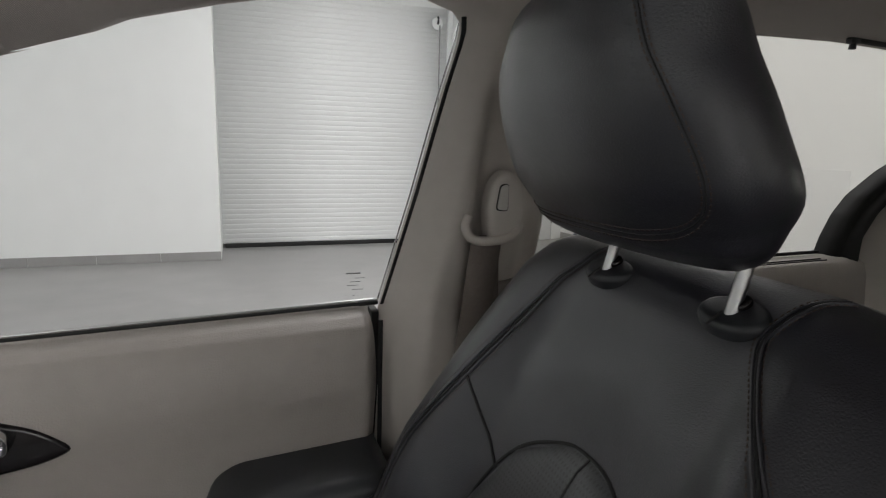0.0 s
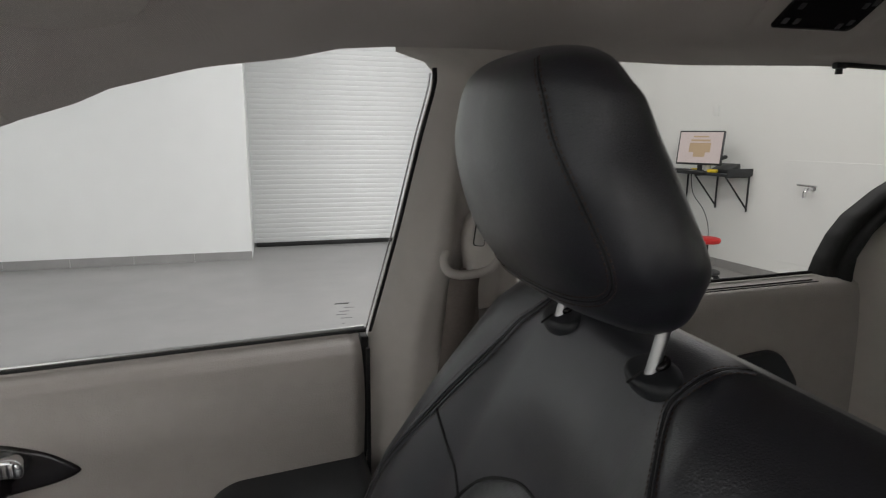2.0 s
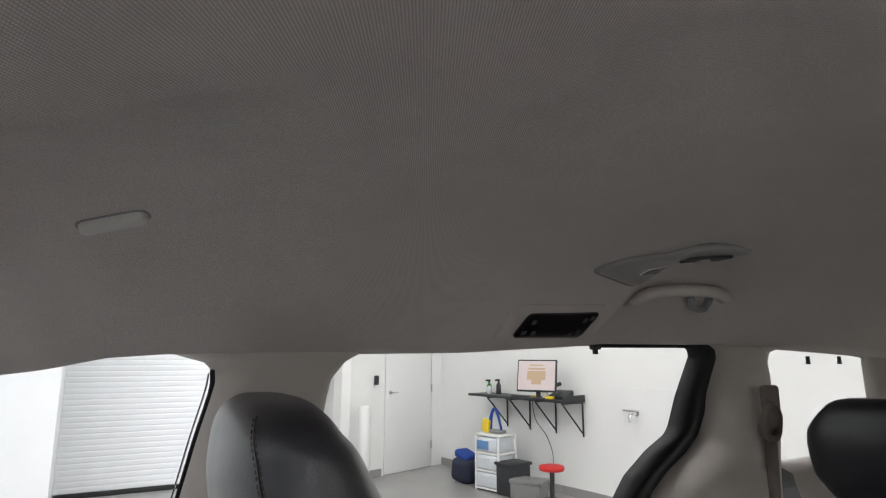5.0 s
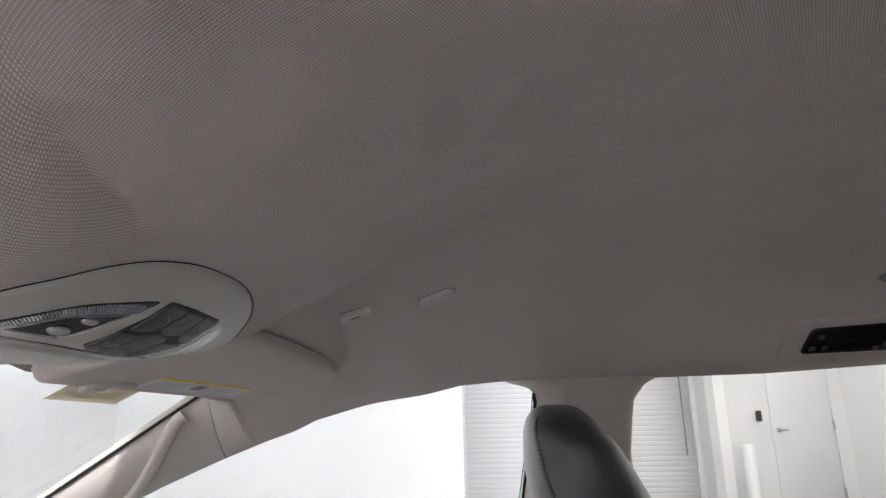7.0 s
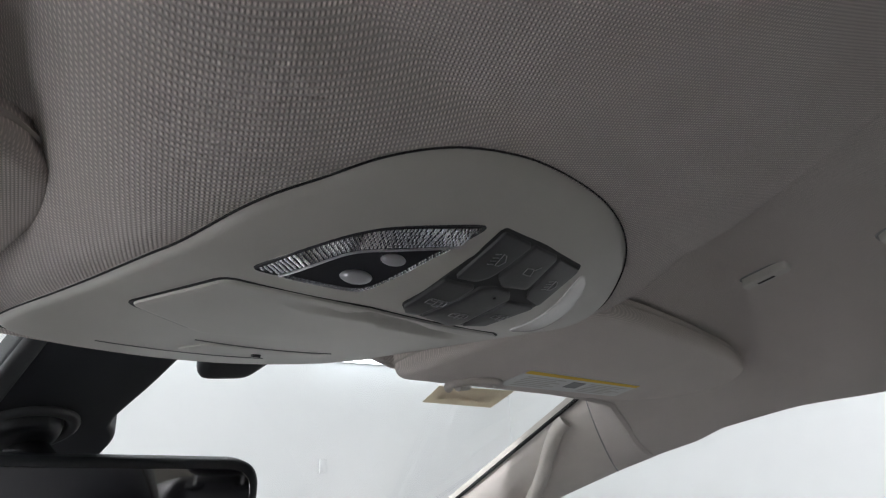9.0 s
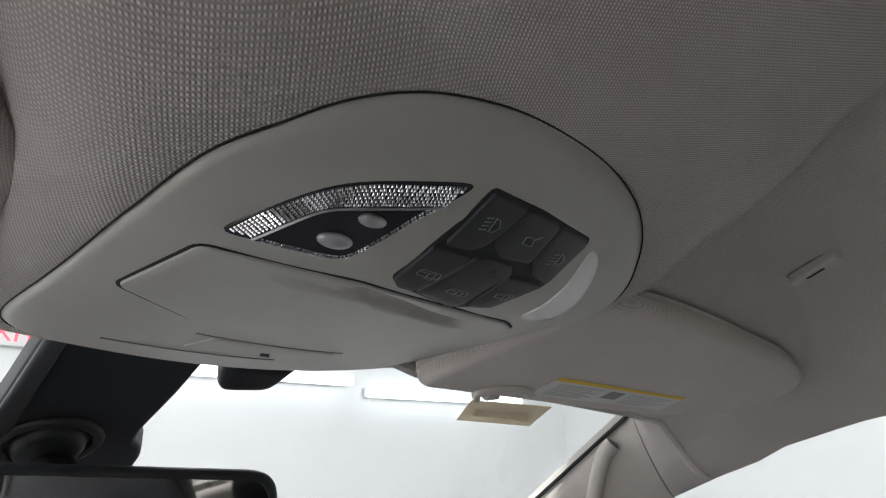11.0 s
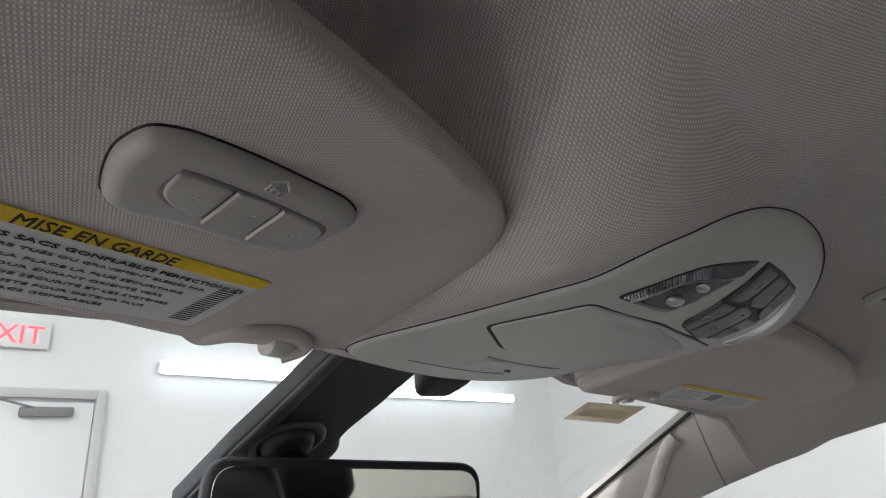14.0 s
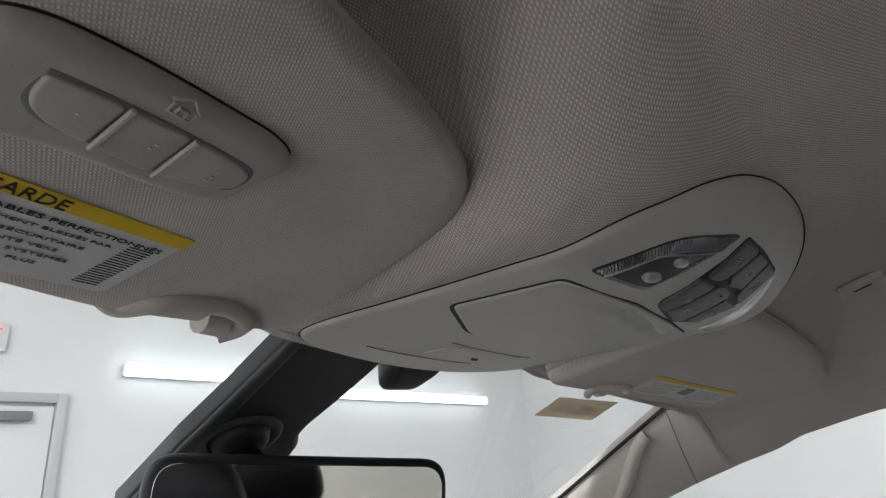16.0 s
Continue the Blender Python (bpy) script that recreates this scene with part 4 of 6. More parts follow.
def front_door(side):
    d = thing("front_door", "greige vinyl front door with black armrest and raised window" if side > 0 else "greige vinyl driver's door with its window raised", "car door")
    us = list(np.linspace(-0.95, 0.42, 60)) + [0.425, 0.43, 0.435, 0.44, 0.445, 0.4475]
    ss = list(np.linspace(0, 1, 80))
    grid("trim_panel", lambda x, s: (door_skin(x, s).x, side * door_skin(x, s).y, door_skin(x, s).z), us, ss, DOOR_SKIN, d)
    part("outer_skin", box((1.42, 0.06, 0.66), pose(-0.25, side * 0.93, 0.72), 0.02), SILVER_PAINT, d)
    # belt weatherstrip and pale outer moulding
    part("belt_seal", tube([Vector((x, side * 0.838, belt_z(x) + 0.0045)) for x in np.linspace(-0.9, 0.455, 30)], 0.0045, 8, flat=0.9), RUBBER, d, "black rubber belt seal")
    part("belt_moulding", tube([Vector((x, side * 0.858, belt_z(x) + 0.003)) for x in np.linspace(-0.9, 0.455, 30)], 0.003, 8), SATIN_METAL, d, "pale metal belt moulding")
    # glass
    rows = []
    for x in np.linspace(-0.9, 0.528, 50):
        z1 = lerp(RAIL, x) + 0.012
        z0 = belt_z(x) - 0.03
        zmin = lerp([(v, u) for u, v in B_FRONT[1:7]], x) if x > 0.462 else z0
        z0 = max(z0, zmin) if x > 0.462 else z0
        rows.append([(x, side * (glass_y(z) + 0.022), z) for z in np.linspace(z0, max(z1, z0 + 0.01), 12)])
    g = strip("window_pane", rows, CLEAR, "clear raised side glass", "glass", parent=d)
    g.visible_shadow = False
    # rear run channel of the glass
    run = [Vector((lerp(B_FRONT, z) - 0.0015, side * (glass_y(z) + 0.006), z)) for z in np.linspace(1.13, 1.525, 26)]
    part("run_channel", tube(run, 0.0032, 8, flat=0.6), RUBBER, d, "black rubber glass channel")
    run = [Vector((lerp(B_FRONT, z) - 0.0062, side * (glass_y(z) + 0.020), z)) for z in np.linspace(1.13, 1.52, 26)]
    part("run_bead", tube(run, 0.0013, 6), CHROME, d, "bright bead beside the glass channel")
    # dark shut line towards the pillar
    part("door_seal", tube([Vector((0.4515, side * (0.80 + 0.02 * (1.12 - z)), z)) for z in np.linspace(0.6, 1.115, 10)], 0.0035, 6), RUBBER, d)
    # backing strip, added so that the shut gap reads dark, not see-through
    part("shut_backing", plate(rounded([(0.6, 0.852), (1.116, 0.852), (1.116, 0.895), (0.6, 0.895)], 0.006, 3), lambda a, b, h: Vector((0.449 + h, side * b, a)), 0.012, 0.003, 2), RUBBER, d, "added dark backing strip behind the shut line")
    # armrest
    arm = [(0.175, 0.80), (0.215, 0.905), (0.245, 0.925), (0.43, 0.939), (0.447, 0.93), (0.447, 0.80)]

    def arm_at(a, b, h):
        p = skin_at(a, b, 0.0)
        return Vector((a, side * (p.y + 0.01 - h), b))

    part("armrest", plate(rounded(arm, 0.02, 5), arm_at, 0.13, 0.03, 6), BLACK_PLASTIC, d, "black padded armrest")
    part("lower_panel", plate([(-0.9, 0.45), (-0.9, 0.80), (0.1, 0.83), (0.17, 0.80), (0.44, 0.80), (0.44, 0.45)], arm_at, 0.05, 0.012, 3), BLACK_PLASTIC, d, "black lower door panel")
    # leaf-shaped dark bezel with lever
    leaf = catmull([(0.052, 0.985), (0.030, 1.010), (-0.005, 1.028), (-0.06, 1.040), (-0.20, 1.045), (-0.40, 1.03), (-0.46, 0.99), (-0.40, 0.93), (-0.20, 0.925), (-0.10, 0.944), (-0.03, 0.958), (0.02, 0.968)], 5, True)
    bez = part("handle_bezel", plate([(q.x, q.y) for q in leaf], arm_at, 0.014, 0.006, 4), GLOSS_BLACK, d, "gloss black leaf-shaped handle bezel")
    part("lever", plate(rounded([(-0.045, 0.998), (-0.042, 1.026), (-0.016, 1.027), (-0.004, 1.017), (-0.007, 0.997)], 0.008, 4), lambda a, b, h: Vector((a, side * (skin_at(a, b, 0.004).y - h), b)), 0.022, 0.006, 3), CHROME, bez, "ribbed chrome door lever")
    for k in range(4):
        x = -0.037 + 0.0075 * k
        part("rib", tube([Vector((x, side * (skin_at(x, 1.01, 0.026).y), 1.003)), Vector((x, side * (skin_at(x, 1.01, 0.026).y), 1.022))], 0.0016, 6), CHROME, bez)
    part("lock_tab", plate(rounded([(-0.060, 1.002), (-0.059, 1.020), (-0.0515, 1.021), (-0.0525, 1.001)], 0.003, 3), lambda a, b, h: Vector((a, side * (skin_at(a, b, 0.004).y - h), b)), 0.02, 0.004, 3), RED, bez, "red lock tab")
    pull = catmull([(-0.035, 0.985), (-0.05, 0.972), (-0.10, 0.960), (-0.2, 0.95), (-0.38, 0.955)], 6)
    part("pull_grip", tube([Vector((q.x, side * (skin_at(q.x, q.y, 0.022).y), q.y)) for q in pull], 0.013, 10), GLOSS_BLACK, bez)
    part("pull_trim", tube([Vector((q.x, side * (skin_at(q.x, q.y, 0.034).y), q.y + 0.004)) for q in pull[4:]], 0.0035, 6), CHROME, bez, "chrome strip on the pull grip")
    return d


pdoor = front_door(1)
# unseen driver's door, swung wide open on its front hinge to let light in
ddoor = front_door(-1)
tagged(ddoor, "unseen greige vinyl driver's door, swung wide open to let light in", "car door")
ddoor.matrix_world = Matrix.Translation((-0.93, -0.90, 0)) @ Matrix.Rotation(radians(-68), 4, "Z") @ Matrix.Translation((0.93, 0.90, 0))
# printed maker's mark and approval marks in the corner of the passenger glass: plain bars
for k, (x0, x1, z) in enumerate(((0.385, 0.425, 1.180), (0.402, 0.430, 1.172), (0.395, 0.423, 1.166), (0.390, 0.420, 1.160), (0.398, 0.428, 1.153), (0.405, 0.412, 1.143))):
    y = glass_y(z) + 0.0205
    part("glass_print", box(((x1 - x0) * 0.55, 0.0004, 0.0007 if k else 0.0018), pose((x0 + x1) / 2 + 0.012, y, z)), GREY_PLASTIC, pdoor)

# wing mirror outside the passenger window
wing = thing("wing_mirror", "silver grey wing mirror outside the passenger window", "wing mirror")
WM = pose(-0.26, 1.04, 1.165, 0, 0, 62)
wing_rim = rounded([(-0.115, 0.085), (-0.115, -0.09), (0.08, -0.078), (0.113, -0.03), (0.114, 0.045), (0.085, 0.072)], 0.03, 6)
part("housing", plate(wing_rim, lambda a, b, h: WM @ Vector((a, 0.055 - h, b)), 0.110, 0.016, 6), SILVER_PAINT, wing)
part("glass_gap", plate([(a * 0.83 - 0.006, b * 0.80) for a, b in wing_rim], lambda a, b, h: WM @ Vector((a, -0.0545 - h, b)), 0.0012, 0.0004, 1), RUBBER, wing)
part("mirror_glass", plate([(a * 0.80 - 0.006, b * 0.77) for a, b in wing_rim], lambda a, b, h: WM @ Vector((a, -0.0548 - h, b)), 0.0022, 0.0006, 1), MIRROR, wing, "silvered mirror glass", smooth=False)
part("arm", box((0.16, 0.06, 0.05), pose(-0.30, 0.95, 1.10), 0.02), SILVER_PAINT, wing)


def sill2_z(x):
    return 1.166 + 0.018 * (x - 0.8)


def slide_door(side):
    d = thing("sliding_door", "greige trimmed sliding rear door with a dark rubber window seal", "car door")
    prof2 = [(0.03, -0.002), (0.0, 0.0), (-0.012, -0.002), (-0.03, -0.004), (-0.045, -0.012), (-0.052, -0.035), (-0.058, -0.10), (-0.062, -0.2), (-0.064, -0.35), (-0.066, -0.75)]
    us = list(np.linspace(0.60, 1.40, 30))
    grid("trim_panel", lambda x, k: (x, side * (0.818 + prof2[int(k)][0]), sill2_z(x) + prof2[int(k)][1]), us, list(range(len(prof2))), DOOR_SKIN, d)
    part("sill_strip", tube([Vector((x, side * 0.822, sill2_z(x) + 0.005)) for x in np.linspace(0.62, 1.335, 24)], 0.0035, 8), RUBBER, d, "black rubber belt seal")
    for off in (0.795, 0.782):
        part("sill_groove", tube([Vector((x, side * off, sill2_z(x) - 0.002)) for x in np.linspace(0.66, 1.31, 16)], 0.0012, 6), SEAM_AND_SHADE, d)
    part("outer_skin", box((0.95, 0.06, 0.75), pose(1.0, side * 0.93, 0.77), 0.02), SILVER_PAINT, d)
    # dark kinked seal round the rear edge of the opening
    rows = []
    for z in np.linspace(1.165, 1.572, 70):
        a = lerp(W2_REAR, z)
        b = lerp(C_FRONT, z) + 0.004
        yg = 0.815 - 0.1 * max(0, z - 1.45)
        yo = yg - 0.025
        rows.append([(a - 0.002, side * (yg + 0.024), z), (a, side * (yg + 0.004), z), (a + 0.006, side * (yg - 0.008), z), (a * 0.55 + b * 0.45, side * (yg - 0.018), z), (a * 0.48 + b * 0.52, side * (yg - 0.008), z), (a * 0.4 + b * 0.6, side * (yo - 0.004), z), (b - 0.004, side * (yo - 0.012), z), (b + 0.006, side * (yo - 0.006), z), (b + 0.012, side * (yg + 0.01), z)])
    strip("window_seal", rows, RUBBER, "black rubber seal with a kink at the latch", "seal", parent=d)
    part("top_seal", tube([Vector((x, side * (glass_y(lerp(RAIL, x), x) + 0.002), lerp(RAIL, x) - 0.001)) for x in np.linspace(1.27, 1.63, 14)], 0.007, 8), RUBBER, d)
    g = strip("window_pane", [[(x, side * (glass_y(z, x) + 0.022), z) for z in np.linspace(1.12, 1.585, 8)] for x in np.linspace(0.64, 1.66, 14)], PRIVACY, "lightly tinted sliding door glass", "glass", parent=d)
    g.visible_shadow = False
    for x, z, dz in ((1.26, 1.566, -1), (1.03, 1.166, 1)):
        y = glass_y(z, x) - (0.006 if dz < 0 else 0.03)
        part("blind_hook", join(box((0.022, 0.012, 0.010), pose(x, side * y, z + 0.004 * dz), 0.002), cyl(0.006, 0.005, 0.016, pose(x, side * y, z + 0.010 * dz), 10)), BLACK_PLASTIC, d, "small black blind hook")
    part("pocket", plate(rounded([(0.95, 0.90), (0.97, 1.04), (1.20, 1.06), (1.26, 0.98), (1.22, 0.90)], 0.03, 4), lambda a, b, h: Vector((a, side * (0.757 - h), b)), 0.012, 0.004, 2), BLACK_PLASTIC, d, "black recessed door pocket")
    return d


slide_door(1)
slide_door(-1)

# rear quarter: panel below the third window, window pane, far pillar
for side in (1, -1):
    rows = [[(x, side * y, z) for y, z in ((0.80, 1.284 + 0.01 * (x - 2)), (0.775, 1.286 + 0.01 * (x - 2)), (0.735, 1.27), (0.715, 1.2), (0.70, 1.0), (0.70, 0.4))] for x in np.linspace(1.86, 2.95, 12)]
    strip("quarter_panel", rows, DOOR_SKIN, "greige rear quarter trim below the third window", "trim panel")
    g = strip("window_3", [[(x, side * (glass_y(z, x) + 0.022), z) for z in np.linspace(1.20, 1.585, 8)] for x in np.linspace(1.85, 2.75, 10)], PRIVACY, "lightly tinted third side window", "window")
    g.visible_shadow = False
    pillar("pillar_d", [(0.4, 2.62), (1.6, 2.45)], [(0.4, 3.0), (1.6, 2.9)], list(np.linspace(0.5, 1.58, 12)), lambda z: 0.05, side, "greige rear corner pillar trim")
    tagged(part("quarter_skin", box((1.2, 0.06, 0.9), pose(2.3, side * 0.92, 0.80), 0.02), SILVER_PAINT), "silver grey painted rear side panel", "body panel", kind="structure")
    for x in (2.10, 2.26):
        h = thing("blind_hook", "small black blind hook on the third window", "hook", "blind hooks")
        part("hook", cyl(0.006, 0.005, 0.022, pose(x, side * (glass_y(1.55, x) - 0.008), 1.535), 10), BLACK_PLASTIC, h)


# ---- seats ----
class Seat:
    """A bucket seat with its backrest as one smooth surface, u across (-1 to 1) and v from foot to top."""

    HALF = [(0.0, 0.25), (0.35, 0.275), (0.55, 0.272), (0.70, 0.250), (0.82, 0.232), (0.91, 0.228), (0.965, 0.214), (1.0, 0.19)]
    LINE = [(0.0, 0.33, 0.58), (0.35, 0.435, 0.86), (0.55, 0.487, 1.0), (0.70, 0.528, 1.095), (0.82, 0.565, 1.175), (0.91, 0.597, 1.232), (0.965, 0.622, 1.262), (1.0, 0.650, 1.276)]

    def __init__(self, cx, cy, k=1.0):
        self.cx, self.cy, self.k = cx, cy, k

    def front(self, u, v, off=0.0):
        w = lerp(self.HALF, v)
        x = lerp([(q[0], q[1]) for q in self.LINE], v)
        z = lerp([(q[0], q[2]) for q in self.LINE], v)
        a = abs(u)
        bol = lerp([(0, 0.055), (0.5, 0.05), (0.75, 0.03), (0.9, 0.012), (1, 0.0)], v)
        y = u * w - (0.075 * max(0.0, (a - 0.84) / 0.16) if u < 0 else -0.040 * max(0.0, (a - 0.62) / 0.38))
        roll = 0.09 * max(0.0, (a - (0.70 if u < 0 else 0.76)) / 0.30) ** 2.2
        fwd = bol * smooth01((a - 0.45) / 0.3) - 0.012 * (1 - min(1, (a / 0.45)) ** 2) * smooth01((0.9 - v) / 0.2)
        n = Vector((-0.88, 0, 0.47))
        p = Vector((self.cx + x, self.cy + y * self.k, z)) + n * (fwd - roll + off)
        return p

    def back(self, u, v):
        p = self.front(u, v)
        e = 1 - abs(u) ** 7
        t = lerp([(0, 0.12), (0.7, 0.11), (0.93, 0.088), (1.0, 0.02)], v)
        return p + Vector((0.9, 0, -0.25)) * (0.012 + (t - 0.012) * e)


def build_seat(seat, name, label, group):
    s = thing(name, label, "seat", group)
    us = list(np.linspace(-1, 1, 61))
    vs = list(np.linspace(0, 1, 70))
    n = len(us)
    verts, faces = [], []
    for v in vs:
        verts += [seat.front(u, v) for u in us]
    off = len(verts)
    for v in vs:
        verts += [seat.back(u, v) for u in us]
    m = len(vs)
    for j in range(m - 1):
        for i in range(n - 1):
            a = j * n + i
            faces.append((a, a + 1, a + n + 1, a + n))
            b = off + a
            faces.append((b, b + n, b + n + 1, b + 1))
        for i in (0, n - 1):
            a = j * n + i
            q = (a, a + n, off + a + n, off + a)
            faces.append(q if i == 0 else q[::-1])
    for i in range(n - 1):
        a = (m - 1) * n + i
        faces.append((a, a + 1, off + a + 1, off + a))
        faces.append((i, off + i, off + i + 1, i + 1))
    b = mesh_object("backrest", verts, faces, BLACK_LEATHER, s)

    def line(pts, count=60):
        path = catmull([(u, v, 0) for u, v in pts], max(2, count // len(pts)))
        return [(q.x, q.y) for q in path]

    def welt(pts, r=0.0035, off_=0.001, mat=BLACK_LEATHER, nm="piping"):
        part(nm, tube([seat.front(u, v, off_) for u, v in line(pts)], r, 6, up=(1, 0, 0)), mat, b)

    def groove(pts, r=0.002):
        part("seam", tube([seat.front(u, v, 0.0004) for u, v in line(pts)], r, 6, up=(1, 0, 0)), SEAM_AND_SHADE, b)

    def stitches(pts, off_u, step=0.0046):
        path = [seat.front(u + off_u, v, 0.0014) for u, v in line(pts, 420)]
        acc, bm = 0.0, bmesh.new()
        for p, q in zip(path, path[1:]):
            acc += (q - p).length
            if acc > step:
                acc = 0.0
                d = (q - p).normalized() * 0.0014
                t = tube([q - d, q + d], 0.00055, 4, up=(1, 0, 0))
                me = bpy.data.meshes.new("tmp")
                t.to_mesh(me)
                t.free()
                bm.from_mesh(me)
                bpy.data.meshes.remove(me)
        part("stitching", bm, STITCH, b)

    for sgn in (-1, 1):
        side = [(0.50, 0.99), (0.525, 0.975), (0.555, 0.93), (0.60, 0.885), (0.66, 0.78), (0.70, 0.70), (0.74, 0.62), (0.765, 0.55), (0.78, 0.45), (0.79, 0.3), (0.79, 0.05)]
        if sgn < 0:
            side = [(-0.76, 0.998), (-0.65, 0.982), (-0.565, 0.948), (-0.54, 0.925), (-0.575, 0.898), (-0.655, 0.865), (-0.738, 0.832), (-0.80, 0.79), (-0.85, 0.72), (-0.88, 0.6), (-0.90, 0.4), (-0.90, 0.05)]
        groove(side, 0.0014)
        welt([(u - sgn * 0.014, v) for u, v in side], 0.0014)
        welt([(u + sgn * 0.014, v) for u, v in side], 0.0014)
        stitches(side, -sgn * 0.030)
        stitches(side, sgn * 0.030)
        groove([(sgn * 0.75 - 0.05, 0.708), (sgn * 0.605 - 0.05, 0.66), (sgn * 0.50 - 0.05, 0.632), (sgn * 0.43 - 0.05, 0.612)], 0.0018)
    arch = [(-0.60, 0.05), (-0.58, 0.35), (-0.52, 0.55), (-0.40, 0.65), (-0.18, 0.70), (0.0, 0.71), (0.18, 0.70), (0.40, 0.65), (0.52, 0.55), (0.58, 0.35), (0.60, 0.05)]
    arch = [(u * 0.92 - 0.05, v + 0.012) for u, v in arch]
    groove(arch, 0.0018)
    # raised perforated centre panel
    verts, faces = [], []
    au = np.linspace(-1, 1, 31)
    av = np.linspace(0.05, 1, 30)
    for b_ in av:
        for a in au:
            vmax = lerp([(0, 0.71), (0.18, 0.70), (0.40, 0.65), (0.52, 0.55), (0.58, 0.35), (0.60, 0.05)], abs(a) * 0.60)
            v = 0.03 + (vmax - 0.03) * b_
            h = 0.017 * (1 - abs(a) ** 5) * math.sqrt(max(0.0, 1 - (1 - min(1.0, (1 - b_) / 0.22)) ** 2)) - 0.0005
            verts.append(seat.front(a * 0.60 * 0.92 - 0.05, v + 0.012, h - 0.0012 * math.exp(-((a / 0.04) ** 2))))
    k = len(au)
    for j in range(len(av) - 1):
        for i in range(k - 1):
            faces.append((j * k + i, j * k + i + 1, (j + 1) * k + i + 1, (j + 1) * k + i))
    mesh_object("centre_panel", verts, faces, PERFORATED, s, "perforated black leather centre panel")
    mid_seam = []
    for b_ in av:
        h = 0.017 * math.sqrt(max(0.0, 1 - (1 - min(1.0, (1 - b_) / 0.22)) ** 2)) - 0.0014
        mid_seam.append(seat.front(-0.05, 0.042 + 0.68 * b_, h))
    part("seam", tube(mid_seam, 0.0013, 6, up=(1, 0, 0)), SEAM_AND_SHADE, b)
    # cushion
    cx, cy = seat.cx, seat.cy
    part("cushion", box((0.56, 0.52, 0.16), pose(cx + 0.10, cy, 0.60, 0, -6), 0.05, 4), BLACK_LEATHER, s)
    part("base_frame", box((0.42, 0.42, 0.13), pose(cx + 0.12, cy, 0.47), 0.02), BLACK_PLASTIC, s)
    return s, b


PERFORATED = leather("perforated_black_leather", (0.024, 0.024, 0.029), 0.52)
nt = PERFORATED.node_tree
vor = nt.nodes.new("ShaderNodeTexVoronoi")
vor.inputs["Scale"].default_value = 210
vor.inputs["Randomness"].default_value = 0.0
co_ = nt.nodes.new("ShaderNodeTexCoord")
flat_ = nt.nodes.new("ShaderNodeVectorMath")
flat_.operation = "MULTIPLY"
flat_.inputs[1].default_value = (0.0, 1.0, 1.0)
nt.links.new(co_.outputs["Object"], flat_.inputs[0])
nt.links.new(flat_.outputs[0], vor.inputs["Vector"])
ramp = nt.nodes.new("ShaderNodeMapRange")
ramp.inputs["From Min"].default_value = 0.20
ramp.inputs["From Max"].default_value = 0.30
ramp.inputs["To Min"].default_value = 0.1
nt.links.new(vor.outputs["Distance"], ramp.inputs["Value"])
bs = nt.nodes["Principled BSDF"]
src_ = bs.inputs["Base Color"].links[0].from_socket
mulp = nt.nodes.new("ShaderNodeVectorMath")
mulp.operation = "MULTIPLY"
nt.links.new(src_, mulp.inputs[0])
nt.links.new(ramp.outputs[0], mulp.inputs[1])
nt.links.new(mulp.outputs[0], bs.inputs["Base Color"])


HEAD = [(1.285, 0.1153, 0.5835, 0.6458), (1.297, 0.1331, 0.5567, 0.6587), (1.315, 0.1428, 0.5416, 0.6666), (1.345, 0.1598, 0.5214, 0.6643), (1.39, 0.1575, 0.5042, 0.6416), (1.43, 0.1486, 0.4955, 0.6216), (1.465, 0.1345, 0.4948, 0.6004), (1.481, 0.1233, 0.496, 0.5846), (1.493, 0.1125, 0.5001, 0.5745), (1.5, 0.1006, 0.5055, 0.5673), (1.505, 0.085, 0.5113, 0.5614), (1.508, 0.0623, 0.5176, 0.5559), (1.5095, 0.0277, 0.5242, 0.5496)]


HEAD = [tuple(q) for q in catmull(HEAD, 5)]


def head_point(z, a, dx, dy, off=0.0):
    """A point of the headrest's skin at height z and angle a round it; a = 0 faces forward."""
    hw = lerp([(q[0], q[1]) for q in HEAD], z) + off
    xf = lerp([(q[0], q[2]) for q in HEAD], z) - off
    xb = lerp([(q[0], q[3]) for q in HEAD], z) + off
    c, s = math.cos(a), math.sin(a)
    e = 0.7235
    u = math.copysign(abs(s) ** e, s) * hw
    cc = math.copysign(abs(c) ** (0.82 if c > 0 else 0.8726), c)
    mid = (xf + xb) / 2
    x = mid - cc * (mid - xf) if c > 0 else mid - cc * (xb - mid)
    x += 0.0032 * (u / 0.138) ** 2 * (0.6 + 0.4 * cc)
    return Vector((x + dx, u + dy + 0.012 + 0.0184 * smooth01((1.50 - z) / 0.07), z))


